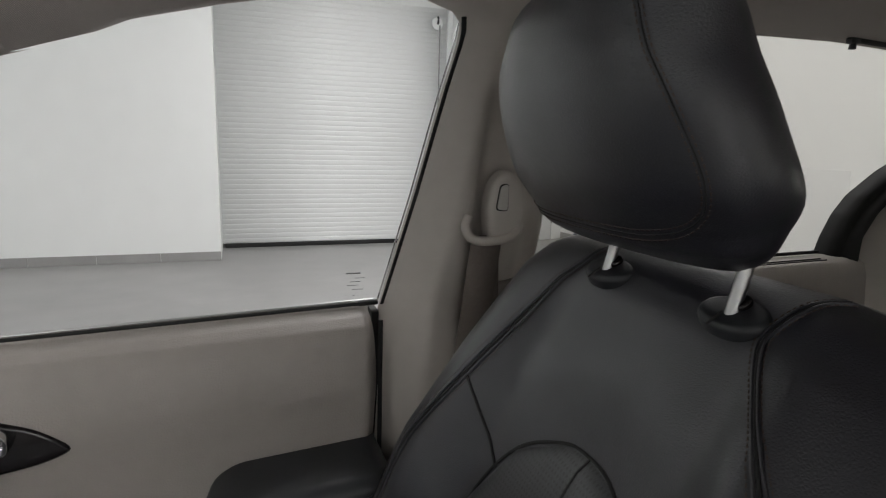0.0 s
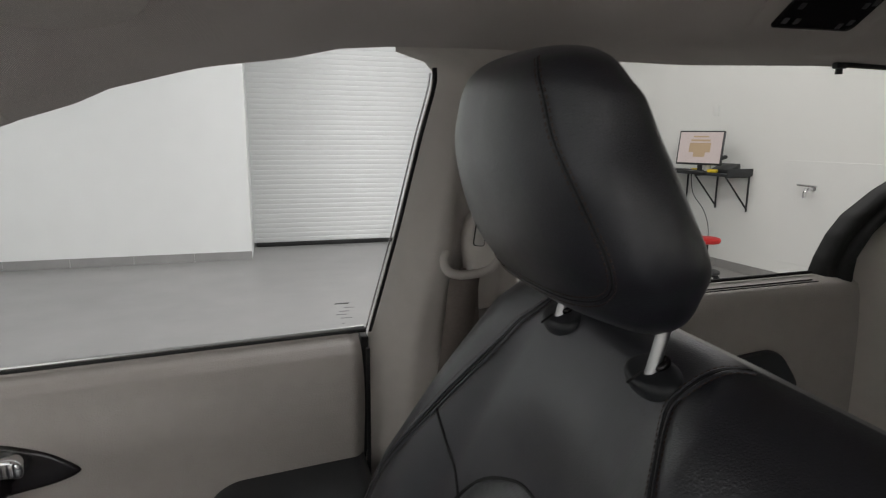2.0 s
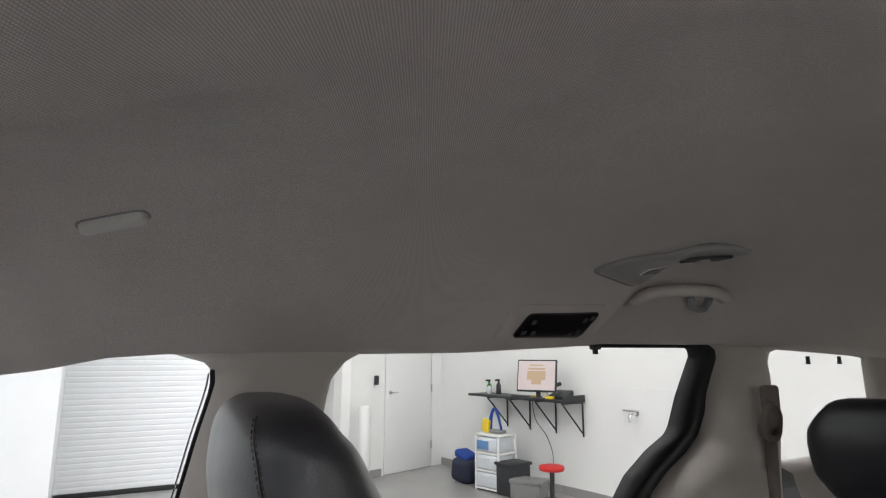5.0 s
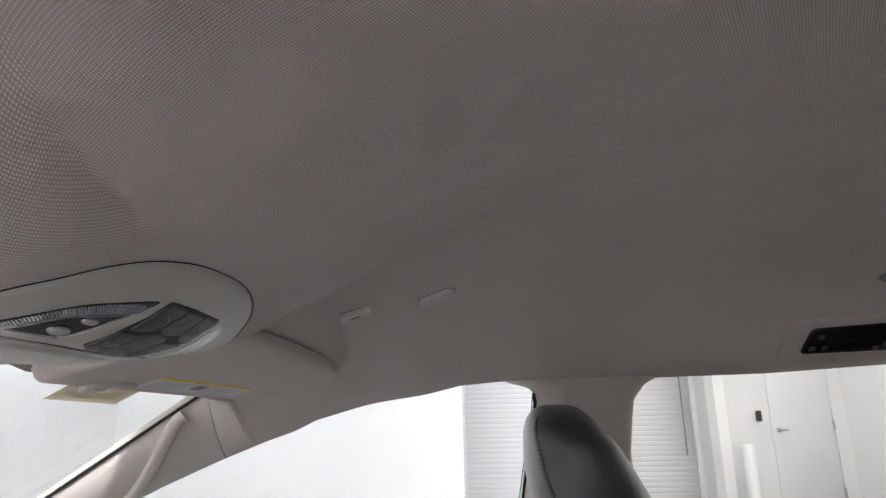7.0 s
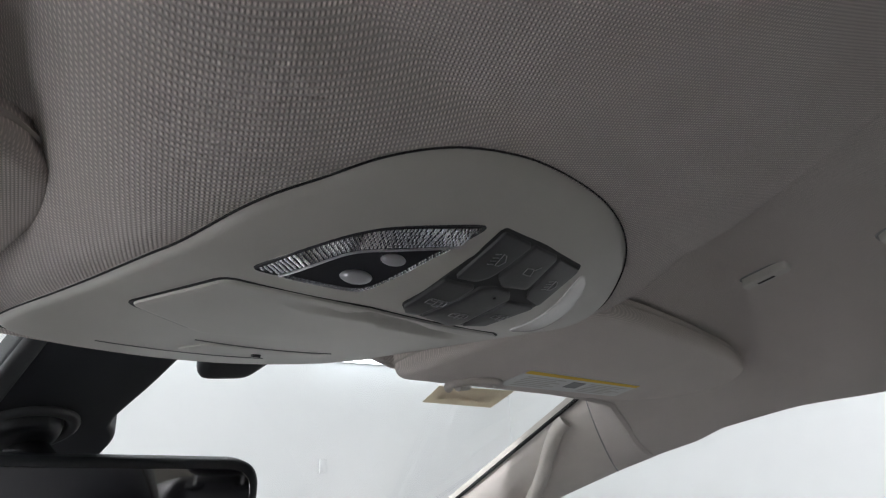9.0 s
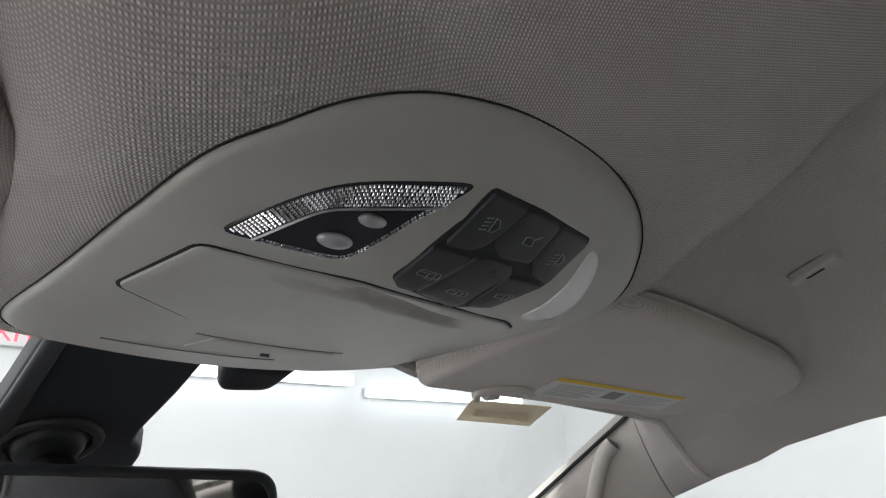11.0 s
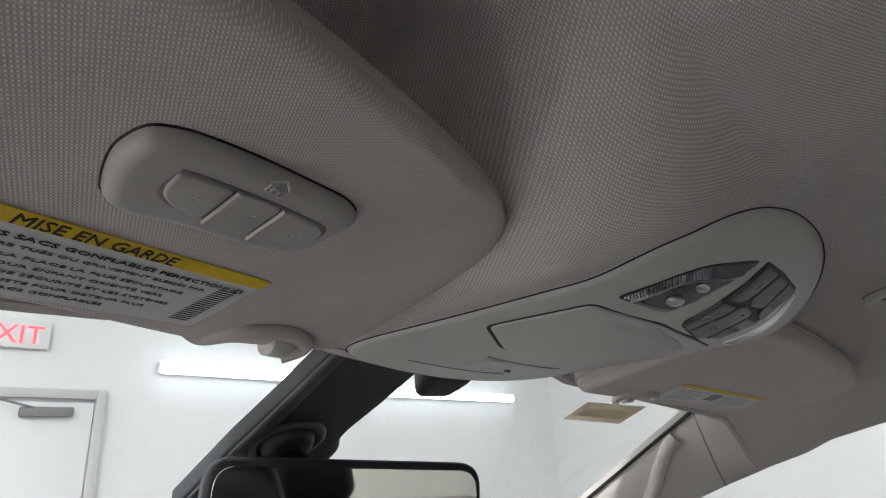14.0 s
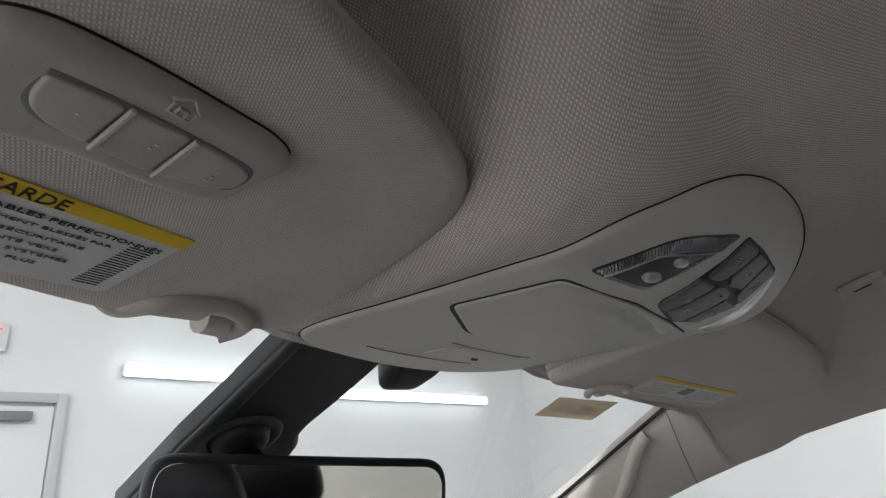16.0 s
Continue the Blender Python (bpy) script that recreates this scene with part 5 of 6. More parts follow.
def headrest(parent, dx, dy, post_z=1.262):
    zs = []
    for a, b in zip(HEAD, HEAD[1:]):
        zs.append(a[0])
    zs.append(HEAD[-1][0])
    na = 160
    turn = [2 * math.pi * k / na - 0.12 * math.sin(8 * math.pi * k / na) for k in range(na)]
    verts = [head_point(z, a, dx, dy) for z in zs for a in turn]
    faces = [(j * na + k, j * na + (k + 1) % na, (j + 1) * na + (k + 1) % na, (j + 1) * na + k) for j in range(len(zs) - 1) for k in range(na)]
    faces += [tuple(range(na))[::-1], tuple(range((len(zs) - 1) * na, len(zs) * na))]
    h = mesh_object("headrest", verts, faces, BLACK_LEATHER, parent)
    # seam round the front pad, with a row of stitches on each side
    outer = lambda q: (q[0] * 1.48, q[1])
    half_rim = [(0.64, 1.497), (0.76, 1.455), (0.88, 1.41), (0.96, 1.37), (0.97, 1.345), (0.93, 1.328), (0.78, 1.316), (0.5, 1.309), (0.2, 1.307)]
    rim_pts = [outer(q) for q in half_rim] + [(-p, q) for p, q in half_rim[::-1]]
    rim = catmull([(p, q, 0) for p, q in rim_pts], 8)
    part("seam", tube([head_point(q.y, q.x, dx, dy, 0.0001) for q in rim], 0.0007, 6, up=(1, 0, 0)), SEAM_AND_SHADE, h)
    for side_ in (-1, 1):
        bm = bmesh.new()
        acc, last = 0.0, None
        line = catmull([(p, q, 0) for p, q in rim_pts], 40)
        for i in range(1, len(line)):
            d = (line[i] - line[i - 1])
            d = Vector((d.x * 0.13, d.y, 0)).normalized()
            off = Vector((-d.y / 0.13, d.x, 0)) * 0.0042 * side_
            q = head_point(line[i].y + off.y, line[i].x + off.x, dx, dy, 0.0011)
            if last is not None:
                acc += (q - last).length
                if acc > 0.0046:
                    acc = 0.0
                    v = (q - last).normalized() * 0.0015
                    t = tube([q - v, q + v], 0.0006, 4, up=(1, 0, 0))
                    me = bpy.data.meshes.new("tmp")
                    t.to_mesh(me)
                    t.free()
                    bm.from_mesh(me)
                    bpy.data.meshes.remove(me)
            last = q
        part("stitching", bm, STITCH, h)
    for y in (-0.085, 0.075):
        part("headrest_post", cyl(0.0055, 0.0055, 0.10, pose(dx + 0.618, dy + y, post_z + 0.025, 0, 14), 20), SATIN_METAL, parent, "satin steel headrest post")
        oval = [(0.0195 * math.cos(k * math.pi / 16), 0.033 * math.copysign(abs(math.sin(k * math.pi / 16)) ** 0.9, math.sin(k * math.pi / 16))) for k in range(32)]
        CM = pose(dx + 0.612, dy + y, post_z - 0.010, 0, -27)
        c = part("post_collar", plate(oval, lambda a, b, k: CM @ Vector((a, b, k - 0.012)), 0.016, 0.006, 4), BLACK_PLASTIC, parent, "black plastic post collar")
        part("collar_notch", tube([CM @ Vector((-0.023, 0.004, 0.004)), CM @ Vector((-0.008, 0.002, 0.007))], 0.0012, 5), SEAM_AND_SHADE, c)
        part("collar_lip", cyl(0.0095, 0.0085, 0.006, pose(dx + 0.616, dy + y, post_z - 0.001, 0, -30), 20, 0.002), GLOSS_BLACK, c)
    return h


SEAT_Y = 0.405
seat = Seat(0.0, SEAT_Y)
ps, _ = build_seat(seat, "front_seat", "black leather front passenger seat with perforated centre", "front seats")
headrest(ps, 0.0, SEAT_Y)
# unseen driver's seat, set forward so that it shades the headliner
seat2 = Seat(0.07, -SEAT_Y)
ds, _ = build_seat(seat2, "front_seat", "unseen black leather driver's seat with perforated centre, set to shade the roof", "front seats")
headrest(ds, 0.07, -SEAT_Y - 0.03)
seat3 = Seat(1.10, 0.44)
rs, _ = build_seat(seat3, "rear_seat", "black leather second-row seat with a headrest", "second-row seats")
headrest(rs, 1.10, 0.44)
rs.location = (0.09, 0.0, -0.045)
seat4 = Seat(1.10, -0.44)
rs2, _ = build_seat(seat4, "rear_seat", "black leather second-row seat with a headrest", "second-row seats")
headrest(rs2, 1.10, -0.44)
rs2.location = (0.09, 0.0, -0.045)

# ---- seat belt on the centre pillar ----
belt = thing("seat_belt", "taupe seat belt through a greige guide on the pillar", "seat belt")
gy = 0.738
part("guide_cover", plate(rounded([(0.594, 1.236), (0.586, 1.29), (0.592, 1.324), (0.612, 1.342), (0.634, 1.326), (0.642, 1.27), (0.636, 1.236)], 0.014, 5), lambda a, b, h: Vector((a, gy + 0.028 - h - 0.15 * (b - 1.25), b)), 0.034, 0.013, 5), TRIM, belt)
part("button_gap", plate(rounded([(0.5945, 1.2835), (0.5975, 1.3195), (0.6105, 1.3215), (0.6135, 1.2815)], 0.006, 4), lambda a, b, h: Vector((a, gy - 0.0065 - h - 0.15 * (b - 1.25), b)), 0.0012, 0.0004, 2), SEAM_AND_SHADE, belt, "dark gap round the slide button")
part("slide_button", plate(rounded([(0.596, 1.285), (0.599, 1.318), (0.610, 1.320), (0.612, 1.283)], 0.005, 4), lambda a, b, h: Vector((a, gy - 0.007 - h - 0.15 * (b - 1.25), b)), 0.003, 0.0015, 2), CONSOLE, belt)
ring = catmull([(0.5605, gy + 0.002, 1.274), (0.555, gy - 0.002, 1.262), (0.559, gy - 0.005, 1.248), (0.572, gy - 0.006, 1.241), (0.592, gy - 0.006, 1.240), (0.615, gy - 0.006, 1.243), (0.630, gy - 0.005, 1.251), (0.636, gy - 0.002, 1.264)], 6)
part("belt_ring", tube(ring, 0.0068, 10), TRIM, belt, "greige belt turning loop")
bl = [[Vector((x + dx_, gy + 0.002 + (1.24 - z) * 0.03, z)) for dx_, x in ((0.0, x0), (0.024, x0), (0.046, x0))] for x0, z in ((0.567, 1.245), (0.562, 1.20), (0.556, 1.14), (0.548, 1.08), (0.535, 1.0), (0.52, 0.9), (0.49, 0.7))]
wb = strip("webbing", [[tuple(q) for q in r] for r in bl], BELT_WEB, "taupe woven webbing", "belt", parent=belt)
so = wb.modifiers.new("thick", "SOLIDIFY")
so.thickness = 0.0016
bl2 = [[Vector((x + dx_, gy + 0.012 + (1.24 - z) * 0.01, z)) for dx_, x in ((0.0, x0), (0.03, x0))] for x0, z in ((0.582, 1.245), (0.588, 1.1), (0.592, 0.9), (0.595, 0.6))]
wb = strip("webbing", [[tuple(q) for q in r] for r in bl2], BELT_WEB, "taupe woven webbing", "belt", parent=belt)
wb.modifiers.new("thick", "SOLIDIFY").thickness = 0.0016
# second belt on the rear pillar
belt2 = thing("seat_belt", "taupe seat belt through a guide on the rear pillar", "seat belt")
part("belt_ring", tube(catmull([(1.715, 0.70, 1.375), (1.71, 0.695, 1.41), (1.725, 0.69, 1.435), (1.75, 0.69, 1.42), (1.755, 0.695, 1.38), (1.735, 0.695, 1.362)], 6, True), 0.009, 8, True), BELT_WEB, belt2)
part("guide_cover", box((0.055, 0.02, 0.10), pose(1.742, 0.70, 1.43), 0.009, 4), BELT_WEB, belt2)
wb = strip("webbing", [[(1.712 + d, 0.70 + (1.4 - z) * 0.02, z) for d in (0, 0.045)] for z in (1.40, 1.25, 1.1, 0.8)], BELT_WEB, "taupe woven webbing", "belt", parent=belt2)
wb.modifiers.new("thick", "SOLIDIFY").thickness = 0.0016


# ---- overhead console ----
con = thing("overhead_console", "greige overhead console with lamps, buttons and a glasses bin", "console")
half = [(0.0, 0.2945), (0.029, 0.2935), (0.05, 0.290), (0.067, 0.286), (0.081, 0.280), (0.093, 0.273), (0.101, 0.265), (0.110, 0.257), (0.117, 0.247), (0.121, 0.234), (0.1232, 0.215), (0.1235, 0.188), (0.1242, 0.15), (0.1262, 0.11), (0.1285, 0.068), (0.119, 0.046), (0.09, 0.041), (0.05, 0.0395), (0.0, 0.039)]
out = [(x, y) for y, x in half] + [(x, -y) for y, x in half[-2:0:-1]]
out = [(q.x, q.y) for q in catmull([(x, y, 0) for x, y in out], 5, True)]
for _ in range(14):
    out = [tuple((out[i - 1][c] + 2 * out[i][c] + out[(i + 1) % len(out)][c]) / 4 for c in (0, 1)) for i in range(len(out))]


def on_con(x, y, h):
    """A point h below the console's face (towards the cabin), with the finger hollow in the bin lid."""
    t = min(1.0, max(0.0, (0.040 - y) / 0.080))
    d = (x - (0.1985 + 0.016 * t)) / 0.0075
    s = smooth01((y + 0.046) / 0.014) * smooth01((0.046 - y) / 0.014)
    return Vector((x, y, console_z(x, y) - h + 0.005 * s * smooth01(1 - abs(d)) * (1.0 if d < 0 else 1.15)))


def body_place(x, y, h):
    p = on_con(x, y, 0)
    p.z += 0.020 - h
    return p


part("body", plate(out, body_place, 0.020, 0.0040, 5, 34), CONSOLE, con)
# shade in the crevice round the console, drawn as a thin dark tube
part("edge_shade_line", tube([on_con(0.165 + (q[0] - 0.165) * 1.002, q[1] * 1.002, -0.0016) for q in out], 0.0004, 6, True), SEAM_AND_SHADE, con, "dark line drawn for the shade in the gap round the console")


def con_plate(name, pts, h, mat, parent, label="", edge=0.0008, r=0.004, lift=0.0, rings=6):
    return part(name, plate(rounded(pts, r, 4), lambda a, b, k: on_con(a, b, lift - 0.001 + k), h + 0.001, edge, 2, rings), mat, parent, label)


# glasses bin: lid, its dark outline, finger hollow
lid_pts = [(0.1545, -0.106), (0.2125, -0.100), (0.2215, -0.043), (0.2185, 0.010), (0.2095, 0.060), (0.198, 0.080), (0.180, 0.088), (0.128, 0.060), (0.134, -0.067)]
con_plate("lid_gap", [(a + (0.0010 if a > 0.16 else -0.0022), b * 1.012) for a, b in lid_pts], 0.0004, SEAM_AND_SHADE, con, "", 0.0002, 0.006, rings=34)
con_plate("bin_lid", lid_pts, 0.0016, CONSOLE, con, "greige flip-down bin lid", 0.0012, 0.005, rings=34)
# front slots
for (x0, y0, x1, y1) in ((0.0711, -0.0854, 0.0779, 0.0067), (0.1125, -0.0557, 0.1106, 0.0318)):
    part("slot", tube([on_con(x0 + (x1 - x0) * t, y0 + (y1 - y0) * t, 0.0006) for t in np.linspace(0, 1, 10)], 0.0003, 6), GREY_PLASTIC, con)
con_plate("slot_tray", [(0.082, -0.05), (0.108, -0.045), (0.107, 0.03), (0.085, 0.035)], 0.0008, CONSOLE, con)
part("slot_mark", tube([on_con(0.092, -0.01, 0.0012), on_con(0.0921, -0.005, 0.0012)], 0.0012, 5), DARK_BUTTON, con)


# lens: prismatic outer band and smoked well
def lens():
    o = catmull([(0.2265, -0.0992), (0.2412, -0.0932), (0.2547, -0.0817), (0.2637, -0.0652), (0.2730, -0.0345), (0.2664, -0.0374), (0.2561, -0.0460), (0.2448, -0.0519), (0.2347, -0.0562), (0.2305, -0.0611), (0.2282, -0.0745), (0.2263, -0.0882)], 5, True)
    L = part("lamp_lens", plate([(q.x, q.y) for q in o], lambda a, b, k: on_con(a, b, -0.001 + k), 0.0016, 0.0006, 2, 5), LENS_DARK, con, "smoked map lamp lens")
    # outer band of tiny prisms
    band_o = [(0.2268, -0.0988), (0.2412, -0.0929), (0.2545, -0.0815), (0.2634, -0.0652), (0.2725, -0.0352)]
    band_i = [(0.2279, -0.0905), (0.2405, -0.0846), (0.2497, -0.0774), (0.2560, -0.0640), (0.2650, -0.0390)]
    bo, bi = catmull([(a, b, 0) for a, b in band_o], 60), catmull([(a, b, 0) for a, b in band_i], 60)
    # staggered rows of small bright prisms on a dark ground
    def prisms(name, line_o, line_i, rows_, pitch, r, label):
        vs, fs = [], []
        for j in range(rows_):
            t = (j + 0.5) / rows_
            acc = pitch * 0.5 * (j % 2)
            pts_ = [p.lerp(q, t) for p, q in zip(line_o, line_i)]
            for p, q in zip(pts_, pts_[1:]):
                acc += (q - p).length
                if acc < pitch:
                    continue
                acc -= pitch
                d = (q - p).normalized()
                n_ = Vector((-d.y, d.x, 0))
                base = len(vs)
                for u_, w_ in ((-r, -r), (r, -r), (r, r), (-r, r)):
                    c_ = q + d * u_ + n_ * w_
                    vs.append(on_con(c_.x, c_.y, 0.0008))
                vs.append(on_con(q.x, q.y, 0.0008 + r * 0.9))
                fs.extend((base + k, base + (k + 1) % 4, base + 4) for k in range(4))
        return mesh_object(name, vs, fs, PRISM, L, label, smooth=False)

    prisms("prism_band", bo, bi, 6, 0.00150, 0.00058, "rows of small sparkling prisms")
    part("well_line", tube([on_con(q.x - 0.0006, q.y + 0.0005, 0.0010) for q in bi], 0.0005, 5), DULL_METAL, L)
    lo = catmull([(0.2268, -0.0882, 0), (0.2287, -0.0745, 0), (0.2310, -0.0615, 0), (0.2350, -0.0565, 0), (0.2448, -0.0522, 0), (0.2561, -0.0463, 0), (0.2640, -0.0395, 0)], 24)
    prisms("prism_edge", lo, [q + Vector((0.0024, -0.0013, 0)) for q in lo], 2, 0.00125, 0.00045, "thin prismatic rim")
    for (x, y, r) in ((0.2395, -0.0668, 0.0052), (0.2515, -0.0605, 0.0042)):
        dome_bm = bmesh.new()
        bmesh.ops.create_uvsphere(dome_bm, u_segments=20, v_segments=12, radius=r)
        bmesh.ops.transform(dome_bm, matrix=Matrix.Translation(on_con(x, y, 0.0006)) @ Matrix.Diagonal((0.8, 1.3, 0.5, 1.0)), verts=dome_bm.verts)
        part("reflector", dome_bm, DULL_METAL, L, "bright round reflector")
    return L


lens()
pl_ = catmull([(0.2200, 0.0600), (0.2335, 0.0585), (0.2490, 0.0568), (0.2668, 0.0520), (0.2640, 0.0640), (0.2500, 0.0760), (0.2350, 0.0830), (0.2180, 0.0840)], 5, True)
part("lamp_lens", plate([(q.x, q.y) for q in pl_], lambda a, b, k: on_con(a, b, -0.001 + k), 0.0018, 0.0007, 2, 5), LENS_PALE, con, "smooth whitish map lamp lens")
# button panel: dark recess and six buttons with icons
con_plate("button_recess", [(0.2752, -0.0245), (0.2750, 0.0064), (0.2718, 0.0460), (0.2477, 0.0425), (0.2250, 0.0275), (0.2190, 0.0089), (0.2262, -0.0278), (0.2312, -0.0350), (0.2520, -0.0325)], 0.0005, BUTTON_GAP, con, "dark button recess", 0.0003, 0.003)
rows_b = [
    [(0.2743, -0.0233), (0.2740, -0.0028), (0.2637, -0.0078), (0.2577, -0.0113), (0.2546, -0.0164), (0.2537, -0.0285)],
    [(0.2741, -0.0008), (0.2731, 0.0200), (0.2570, 0.0185), (0.2556, 0.0010), (0.2592, -0.0070)],
    [(0.2729, 0.0222), (0.2710, 0.0442), (0.2495, 0.0405), (0.2526, 0.0252), (0.2569, 0.0206)],
    [(0.2512, -0.0320), (0.2520, -0.0130), (0.2454, -0.0150), (0.2274, -0.0213), (0.2272, -0.0285), (0.2315, -0.0338)],
    [(0.2277, -0.0191), (0.2463, -0.0130), (0.2522, -0.0100), (0.2541, -0.0026), (0.2534, 0.0106), (0.2500, 0.0150), (0.2473, 0.0124), (0.2256, 0.0097), (0.2220, 0.0060)],
    [(0.2245, 0.0125), (0.2486, 0.0151), (0.2478, 0.0395), (0.2273, 0.0262)],
]


def icon(cx_, cy_, kind, parent, s=0.85):
    """Small outline signs, drawn as thin raised lines; b runs across the van."""
    def ln(pts, closed=False):
        part("icon", tube([on_con(cx_ - b * s, cy_ + a * s, 0.00215) for a, b in pts], 0.00024, 4, closed), ICON, parent)

    if kind == "lamp":
        ln([(-0.0005, 0.003), (-0.0005, -0.003), (0.002, -0.0025), (0.0045, 0.0), (0.002, 0.0025)], True)
        for k in (-0.0025, -0.0008, 0.0008, 0.0025):
            ln([(-0.006, k + 0.0008), (-0.0022, k)])
    elif kind == "gate":
        ln([(-0.004, 0.002), (-0.004, -0.001), (0.0005, -0.0015), (0.002, -0.001), (0.003, 0.002), (-0.001, 0.0022)], True)
        ln([(0.0025, -0.001), (0.006, -0.0032)])
    else:
        ln([(-0.0065, 0.0018), (-0.0065, -0.0006), (-0.005, -0.0020), (0.0055, -0.0020), (0.0065, -0.0006), (0.0065, 0.0018)], True)
        ln([(-0.0005, 0.0030), (-0.0005, -0.0010), (0.0035, -0.0010), (0.0035, 0.0030)], True)
        ln([(-0.0045, -0.0006), (-0.0020, -0.0006)])


for pts, kind, (ix, iy) in zip(rows_b, ("lamp", "gate", "lamp", "door", "door", "door"), ((0.2660, -0.0150), (0.2655, 0.0085), (0.2620, 0.0330), (0.2400, -0.0235), (0.2345, -0.0020), (0.2385, 0.0240))):
    bt = con_plate("button", pts, 0.0020, DARK_BUTTON, con, "charcoal push button with a pale sign", 0.0005, 0.0018)
    icon(ix, iy, kind, bt)
part("marker", cyl(0.0008, 0.0008, 0.0006, Matrix.Translation(on_con(0.2500, 0.0035, 0.0024)), 3), INK, con)


# ---- sun visors ----
def visor(side):
    """y is measured outwards from the middle of the van."""
    V = thing("sun_visor", "folded greige sun visor with a warning label and remote buttons" if side < 0 else "folded greige passenger sun visor with a pale warning label", "sun visor", "sun visors")

    def at(x, y, h):
        if side > 0:
            return Vector((x, y, visor_z2(x, y))) + Vector((0.27, -0.07, -1.0)).normalized() * h
        return Vector((x, -y, visor_z(x, y))) + Vector((0.301, 0.149, -1.0)).normalized() * h

    if side < 0:
        o = [(0.0930, 0.163), (0.1145, 0.25), (0.146, 0.318), (0.163, 0.40), (0.172, 0.452), (0.203, 0.487), (0.232, 0.488), (0.2535, 0.465), (0.2590, 0.425), (0.2600, 0.360), (0.2575, 0.302), (0.2460, 0.2555), (0.2342, 0.2153), (0.2230, 0.1820), (0.2115, 0.1590), (0.1935, 0.1455), (0.1735, 0.1438), (0.1475, 0.1478), (0.1188, 0.1520)]
    else:
        o = [(0.0650, 0.128), (0.0720, 0.22), (0.0800, 0.34), (0.0865, 0.41), (0.0970, 0.49), (0.1210, 0.552), (0.1620, 0.592), (0.2010, 0.592), (0.2240, 0.555), (0.2320, 0.47), (0.2310, 0.34), (0.2270, 0.25), (0.2200, 0.190), (0.2060, 0.165), (0.1800, 0.152), (0.1400, 0.142), (0.1000, 0.134)]
    o = rounded(o, 0.018, 5)
    o2 = [tuple(q) for q in o]
    deep = 0.014 if side < 0 else 0.019
    cush = plate(o2, lambda a, b, h: at(a, b, h - deep), deep, 0.006 if side < 0 else 0.009, 6, 6)
    part("cushion", cush, VISOR_CLOTH, V, "ribbed greige cloth visor pad")
    part("edge_seam", tube([at(q[0], q[1], -0.0085 if side < 0 else -0.0135) for q in o2], 0.0011, 5, True), TRIM, V)
    # end clip pad and pin near the windscreen
    sx_, sy_ = (0.0, 0.0) if side < 0 else (0.029, 0.003)
    cl = catmull([(a - sx_, b - sy_) for a, b in ((0.1225, 0.2540), (0.1170, 0.2450), (0.1244, 0.2358), (0.1260, 0.2240), (0.1222, 0.2076), (0.1122, 0.1928), (0.1051, 0.1909), (0.0990, 0.1977))], 6)
    part("clip_edge", tube([at(q.x, q.y, 0.001 - 0.007 * max(0.0, (q.y - 0.236) / 0.02)) for q in cl], 0.0038, 10), TRIM, V, "greige moulded edge round the clip notch")
    part("clip_pin", tube([at(0.107 - sx_, 0.200 - sy_, 0.0), at(0.1095 - sx_, 0.211 - sy_, -0.001)], 0.0058, 12), material("pale_clip_plastic", (0.6, 0.57, 0.53), 0.4), V, "pale clip pin")
    part("hinge_rod", tube([at(0.125, 0.28, -0.012), at(0.150, 0.40, -0.014), at(0.19, 0.53, -0.022)] if side < 0 else [at(0.10, 0.30, -0.007), at(0.115, 0.45, -0.008), at(0.13, 0.56, -0.012)], 0.006, 8), TRIM, V)
    if side < 0:
        # warning label: yellow head with words, white field
        e0 = Vector((0.1621, 0.2422))
        e1 = Vector((0.1921, 0.3320))
        along = (e1 - e0).normalized()
        down = Vector((-0.0271, 0.0116)).normalized()

        def lab(s, d, h):
            q = e0 + along * s + down * d
            return at(q.x, q.y, h)

        LW, LH, YH = 0.135, 0.0345, 0.0054
        lb = part("warning_label", plate(rounded([(0, 0), (LW, 0), (LW, LH), (0, LH)], 0.002, 3), lambda a, b, h: lab(a, b, h - 0.0002), 0.0007, 0.0002, 1), PAPER, V, "white printed warning label with a yellow head", smooth=False)
        part("yellow_head", plate([(0.0, 0.0), (LW, 0.0), (LW, YH), (0.0, YH)], lambda a, b, h: lab(a, b, 0.0004 + h), 0.0003, 0.0001, 1), YELLOW, lb, "yellow label band", smooth=False)

        def words(txt, s_right, d_base, size, width):
            """Lettering that reads along the label; s_right is the distance of its end from the inner edge."""
            org = lab(s_right + width, d_base, 0.0009)
            ux = (lab(s_right, d_base, 0.0009) - org).normalized()
            uy = (lab(s_right + width, d_base - 0.01, 0.0009) - org).normalized()
            uz = ux.cross(uy).normalized()
            uy = uz.cross(ux)
            M = Matrix(((ux.x, uy.x, uz.x, org.x), (ux.y, uy.y, uz.y, org.y), (ux.z, uy.z, uz.z, org.z), (0, 0, 0, 1)))
            text_part("lettering", txt, size, M, INK if size > 0.002 else FAINT_INK, lb, width)

        words("MISE EN GARDE", 0.0400, 0.0049, 0.0060, 0.0465)
        part("warning_mark", plate([(0.0915, 0.0048), (0.0975, 0.0048), (0.0945, 0.0008)], lambda a, b, h: lab(a, b, 0.0007 + h), 0.0003, 0.0001, 1), INK, lb, smooth=False)
